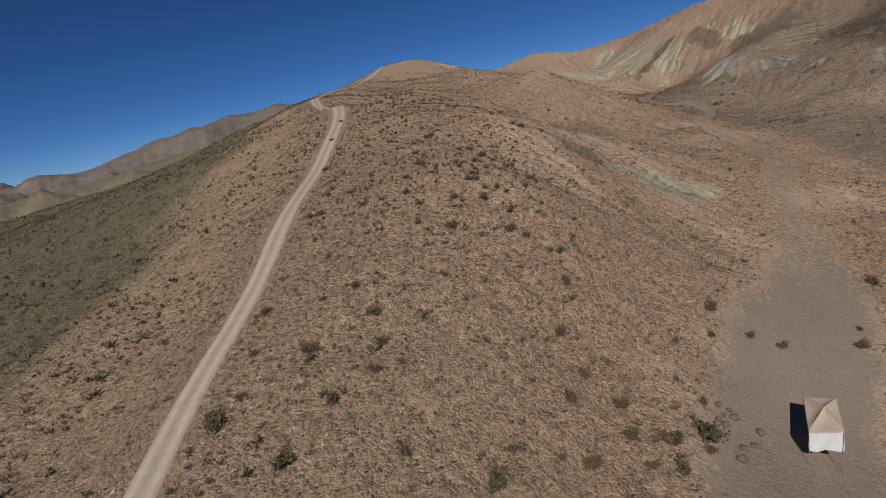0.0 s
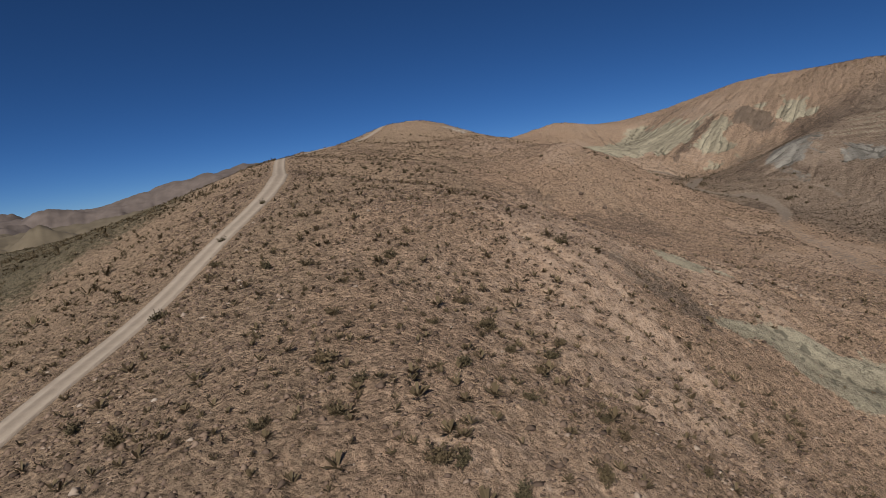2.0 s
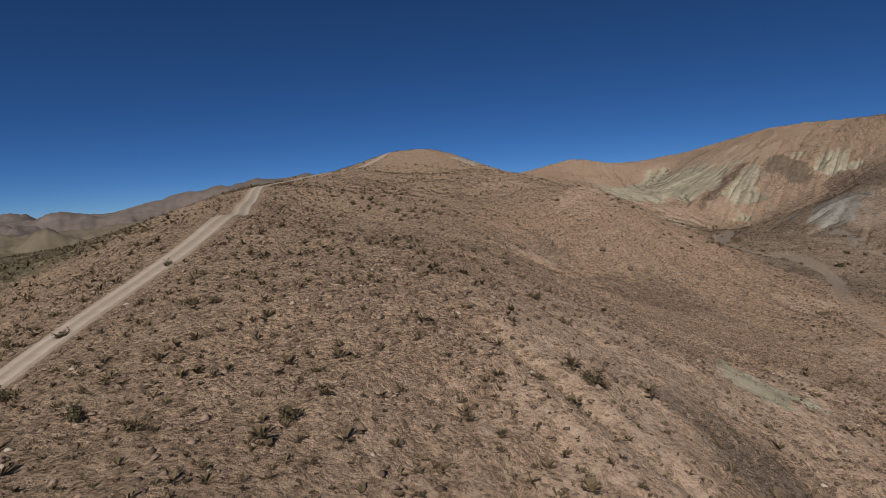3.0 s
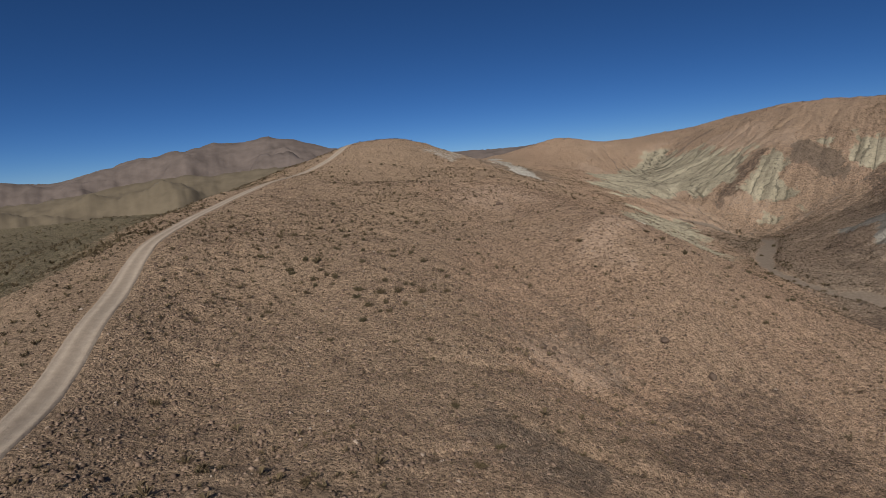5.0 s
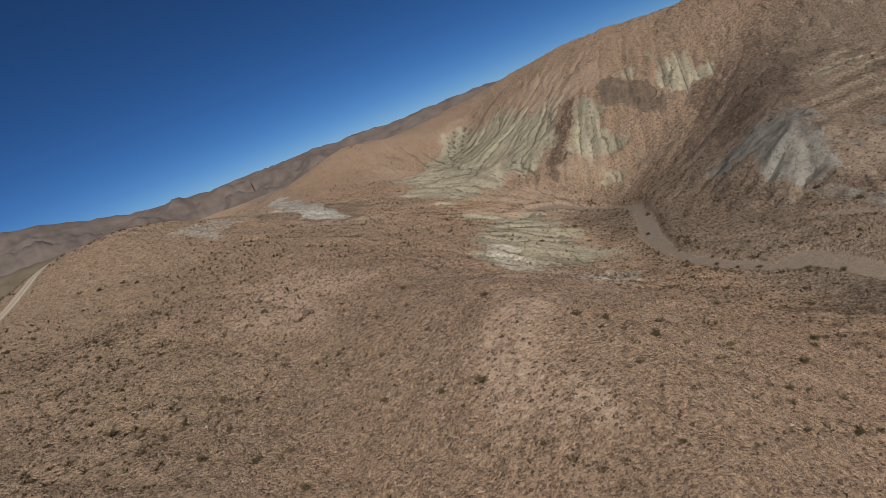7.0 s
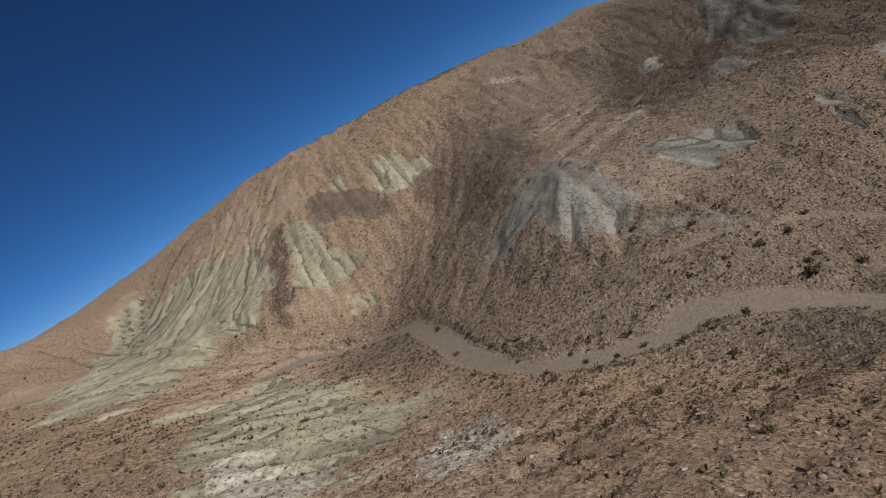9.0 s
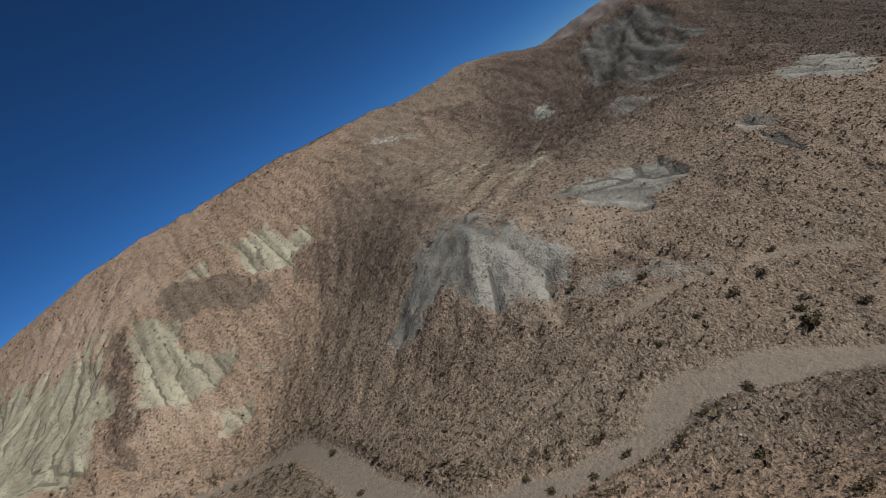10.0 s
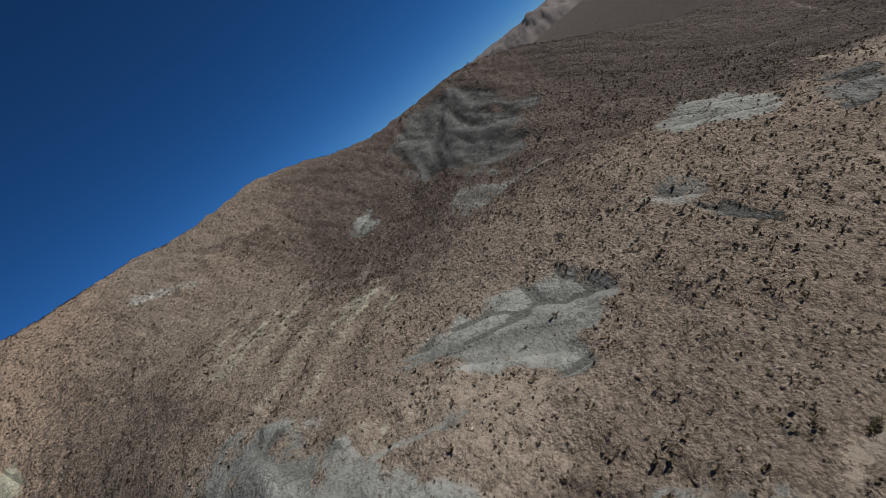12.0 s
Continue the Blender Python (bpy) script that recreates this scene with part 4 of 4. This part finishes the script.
def plant(x, y, size):
    k = rng.randrange(len(kinds))
    m = pose(x, y, ground_at(x, y) - 0.02, rng.uniform(-6, 6), rng.uniform(-6, 6), rng.uniform(0, 360))
    ob = kinds[k]
    if used[k]:
        ob = copy_thing(ob, m)
    used[k] = True
    ob.matrix_basis = m @ Matrix.Diagonal((size, size, size * rng.uniform(0.75, 1.05), 1))


for group, lo, hi in ((RIDGE_SHRUBS_SOUTH, .7, 1.35), (RIDGE_SHRUBS_MID, .65, 1.2), (RIDGE_SHRUBS_NORTH, .7, 1.2), (FLANK_SHRUBS_SOUTH, .7, 1.4), (FLANK_SHRUBS_NORTH, .6, 1.1), (WASH_SHRUBS, .8, 1.6)):
    for x, y in group:
        if x < 7 or y > 50:
            plant(x, y, rng.uniform(lo, hi) * (1.05 if x < 52 else 0.85))
for x, y, size in ((8.7, 37.4, 2.0), (11.4, 38.2, 2.8), (8.4, 35.2, 1.6), (-2.1, 32.6, 1.9), (3.0, 34.4, 1.6), (6.4, 39.4, 1.2), (3.3, 38.5, 1.4), (10.9, 37.1, 1.2), (6.7, 35.3, 1.1), (6.2, 36.9, 1.3), (16.7, 47.7, 1.2), (18.2, 50.6, 1.5), (20.5, 48.9, 1.2), (22.9, 48.6, 1.3), (30.3, 49.6, 1.6), (39.3, 59.4, 1.5), (-1.0, 34.2, 1.0), (31.9, 51.8, 0.9), (4.2, 43.5, 1.3), (3.0, 51.9, 1.4), (-1.6, 51.5, 1.4), (-7.8, 38.3, 0.9), (-10.2, 36.4, 1.2), (-16.8, 36.4, 2.2), (-12.5, 33.1, 1.6), (-7.8, 42.9, 1.5), (-15.5, 45.0, 1.0), (6.0, 46.6, 1.0), (13.3, 46.3, 1.0), (11.6, 42.8, 0.9), (12.6, 41.1, 1.0)):
    plant(x, y, size)
plant(78.6, 160.6, 2.2)
while sum(o.name.startswith("desert_shrub") for o in scene.objects) < 295:
    x, y = rng.uniform(-15, 12), rng.uniform(32, 225)
    if rng.random() < 0.5 + 0.5 * math.sin(x * 0.3) * math.cos(y * 0.21):
        plant(x, y, rng.uniform(0.5, 1.1))


# ---- scattered small growth and stones, past counting ----
def scatter(n, seed, lo, hi, density):
    r = np.random.RandomState(seed)
    x, y = r.uniform(lo[0], hi[0], n), r.uniform(lo[1], hi[1], n)
    keep = r.rand(n) < density(x, y)
    return x[keep], y[keep], r


def stuff(name, verts, faces, mat, label, category):
    me = bpy.data.meshes.new(name)
    me.vertices.add(len(verts))
    me.vertices.foreach_set("co", verts.astype(np.float32).ravel())
    me.loops.add(faces.size)
    me.loops.foreach_set("vertex_index", faces.astype(np.int32).ravel())
    me.polygons.add(len(faces))
    me.polygons.foreach_set("loop_start", np.arange(0, faces.size, 3, dtype=np.int32))
    me.update(calc_edges=True)
    me.validate()
    me.materials.append(mat)
    return tagged(new(name, me), label, category, kind="stuff")


def tufts(name, x, y, r, lo, hi, twigs, label, mat=None, blade=1.0):
    """Small shrubs of a few blades each."""
    n, z = len(x), height(x, y)
    size = r.uniform(lo, hi, n) * (0.7 + 0.6 * r.rand(n) ** 3)
    az, up = r.uniform(0, 6.283, (n, twigs)), r.uniform(0.15, 1.0, (n, twigs))
    reach = r.uniform(0.25, 0.55, (n, twigs))
    start = r.uniform(0.0, 0.25, (n, twigs))
    d = np.stack([np.cos(az) * np.sqrt(1 - 0.8 * up ** 2), np.sin(az) * np.sqrt(1 - 0.8 * up ** 2), up], -1)
    side = np.stack([-np.sin(az), np.cos(az), 0 * az], -1) * blade * r.uniform(0.05, 0.12, (n, twigs, 1))
    at = np.stack([x, y, z], -1)[:, None, :]
    s = size[:, None, None]
    a, t = d * start[..., None], d * reach[..., None]
    v = np.stack([at + s * (a - side * .6), at + s * (a + side * .6), at + s * (t + side), at + s * (t * 1.15 - side * .5)], 2)
    k = np.arange(n * twigs)[:, None] * 4
    f = np.concatenate([k + [0, 1, 2], k + [0, 2, 3]], 1).reshape(-1, 3)
    return stuff(name, v.reshape(-1, 3), f, mat or LEAF, label, "shrubs")


def off_bare(x, y):
    edge = bed_edge(x, y)
    near_track, _ = line_distance(x, y, TRACK)
    bare = patch_mask(x, y, ("pale", "grey", "white", "shale"))
    return smooth(edge, -0.2, 0.8) * (near_track > 1.7) * (1 - 0.93 * bare)


SCRUB = leaf_material("dry_scrub", (0.045, 0.034, 0.022), (0.125, 0.094, 0.06))
near_west = lambda x, y: line_distance(x, y, TRACK)[0]
clump = lambda x, y: smooth(fbm(x, y, 18, 3), -0.35, 0.4)
x, y, r = scatter(22000, 5, (-45, 20), (60, 270), lambda x, y: off_bare(x, y) * clump(x, y) * (0.4 + 0.6 * (1 - smooth(x, 5, 25))))
tufts("ridge_scrub", x, y, r, 0.35, 0.85, 16, "small dry scrub tufts scattered over the ridge")
x, y, r = scatter(48000, 15, (-45, 20), (60, 270), lambda x, y: off_bare(x, y) * (0.3 + 0.7 * clump(x + 9, y)) * (0.7 + 0.3 * (1 - smooth(x, 5, 25))))
tufts("ridge_herbs", x, y, r, 0.15, 0.4, 8, "tiny dry herbs between the stones of the ridge", SCRUB, 1.8)
x, y, r = scatter(26000, 6, (46, 100), (215, 300), lambda x, y: off_bare(x, y) * clump(x + 70, y))
tufts("hill_scrub", x, y, r, 0.22, 0.6, 9, "small brown scrub on the far hillside", SCRUB, 2.0)
x, y, r = scatter(60000, 16, (52, 125), (165, 240), lambda x, y: off_bare(x, y) * (0.35 + 0.65 * clump(x + 30, y - 9)))
tufts("slope_scrub", x, y, r, 0.14, 0.42, 8, "dense low scrub dots on the eastern slopes", SCRUB, 2.3)
rim = curve_points(WASH_BED[14:], 0.16)
r = np.random.RandomState(17)
out = np.where(r.rand(len(rim)) < 0.5, 1, -1) * (1.9 + np.abs(r.normal(0, 0.9, len(rim))))
ahead = np.gradient(rim, axis=0)
ahead /= np.linalg.norm(ahead, axis=1)[:, None]
keep = r.rand(len(rim)) < 0.75 * clump(rim[:, 0] * 3, rim[:, 1] * 3)
tufts("wash_scrub", (rim[:, 0] - ahead[:, 1] * out)[keep], (rim[:, 1] + ahead[:, 0] * out)[keep], r, 0.4, 1.0, 18, "dark scrub lining the edges of the wash")
x, y, r = scatter(22000, 18, (-140, 5), (-27, 310), lambda x, y: (near_west(x, y) > 2) * (0.25 + 0.5 * clump(x, y)))
tufts("west_slope_scrub", x, y, r, 0.5, 1.25, 11, "olive scrub dotting the slope below the track")
x, y, r = scatter(18000, 8, (-360, -40), (-90, 620), lambda x, y: smooth(-x, 90, 150) * (0.35 + 0.65 * clump(x, y)))
tufts("plain_scrub", x, y, r, 1.0, 2.3, 12, "dark scrub dotting the western plain")
x, y, r = scatter(16000, 10, (-1100, -250), (-250, 1500), lambda x, y: 0.3 + 0.7 * clump(x / 4, y / 4))
tufts("far_plain_scrub", x, y, r, 1.6, 3.2, 6, "distant dark scrub on the western plain")
x, y, r = scatter(2500, 9, (-30, 265), (300, 620), lambda x, y: clump(x, y))
tufts("north_scrub", x, y, r, 0.6, 1.3, 9, "scrub beyond the crest")


def stone_material():
    mat = bpy.data.materials.new("desert_stone")
    mat.use_nodes = True
    nodes, links = mat.node_tree.nodes, mat.node_tree.links
    bsdf = nodes["Principled BSDF"]
    rnd = nodes.new("ShaderNodeNewGeometry").outputs["Random Per Island"]
    cr = nodes.new("ShaderNodeValToRGB")
    cr.color_ramp.interpolation = "LINEAR"
    stops = [(0.0, (0.08, 0.057, 0.045, 1)), (0.35, (0.15, 0.107, 0.082, 1)), (0.7, (0.22, 0.157, 0.118, 1)), (0.97, (0.28, 0.205, 0.157, 1)), (1.0, (0.42, 0.35, 0.29, 1))]
    while len(cr.color_ramp.elements) < len(stops):
        cr.color_ramp.elements.new(0.5)
    for el, (p, c) in zip(cr.color_ramp.elements, stops):
        el.position, el.color = p, c
    links.new(rnd, cr.inputs[0])
    links.new(cr.outputs[0], bsdf.inputs["Base Color"])
    bsdf.inputs["Roughness"].default_value = 0.9
    bsdf.inputs["Specular IOR Level"].default_value = 0.15
    return mat


STONE = stone_material()
OCT = np.array([(1, 0, 0), (0, 1, 0), (-1, 0, 0), (0, -1, 0), (0, 0, 1), (0, 0, -0.6)], float)
OCT_F = np.array([(0, 1, 4), (1, 2, 4), (2, 3, 4), (3, 0, 4), (1, 0, 5), (2, 1, 5), (3, 2, 5), (0, 3, 5)])


def stones(name, x, y, r, lo, hi, label):
    n, z = len(x), height(x, y)
    size = lo + (hi - lo) * r.rand(n) ** 4
    v = OCT[None] * r.uniform(0.6, 1.35, (n, 6, 1)) + r.uniform(-0.2, 0.2, (n, 6, 3))
    v[..., 2] *= r.uniform(0.4, 0.8, (n, 1))
    a = r.uniform(0, 6.283, (n, 1))
    vx, vy = v[..., 0] * np.cos(a) - v[..., 1] * np.sin(a), v[..., 0] * np.sin(a) + v[..., 1] * np.cos(a)
    v = np.stack([vx, vy, v[..., 2] + 0.02], -1) * size[:, None, None] + np.stack([x, y, z], -1)[:, None, :]
    f = (np.arange(n)[:, None, None] * 6 + OCT_F[None]).reshape(-1, 3)
    return stuff(name, v.reshape(-1, 3), f, STONE, label, "stones")


rocky = lambda x, y: off_bare(x, y) * (0.25 + 0.75 * smooth(fbm(x + 11, y, 12, 4), -0.3, 0.3))
x, y, r = scatter(240000, 31, (-24, 30), (62, 205), rocky)
stones("ridge_stones", x, y, r, 0.06, 0.22, "loose tan and reddish stones on the ridge")
x, y, r = scatter(80000, 32, (62, 130), (150, 255), rocky)
stones("hill_stones", x, y, r, 0.04, 0.18, "loose brown stones on the eastern slopes")
near = curve_points(TRACK, 0.12)
r = np.random.RandomState(33)
side = np.where(r.rand(len(near)) < 0.72, 1, -1) * (1.5 + np.abs(r.normal(0, 0.5, len(near))))
stones("track_rubble", near[:, 0] + side, near[:, 1] + r.normal(0, .1, len(near)), r, 0.06, 0.24, "grey rubble thrown up beside the track")
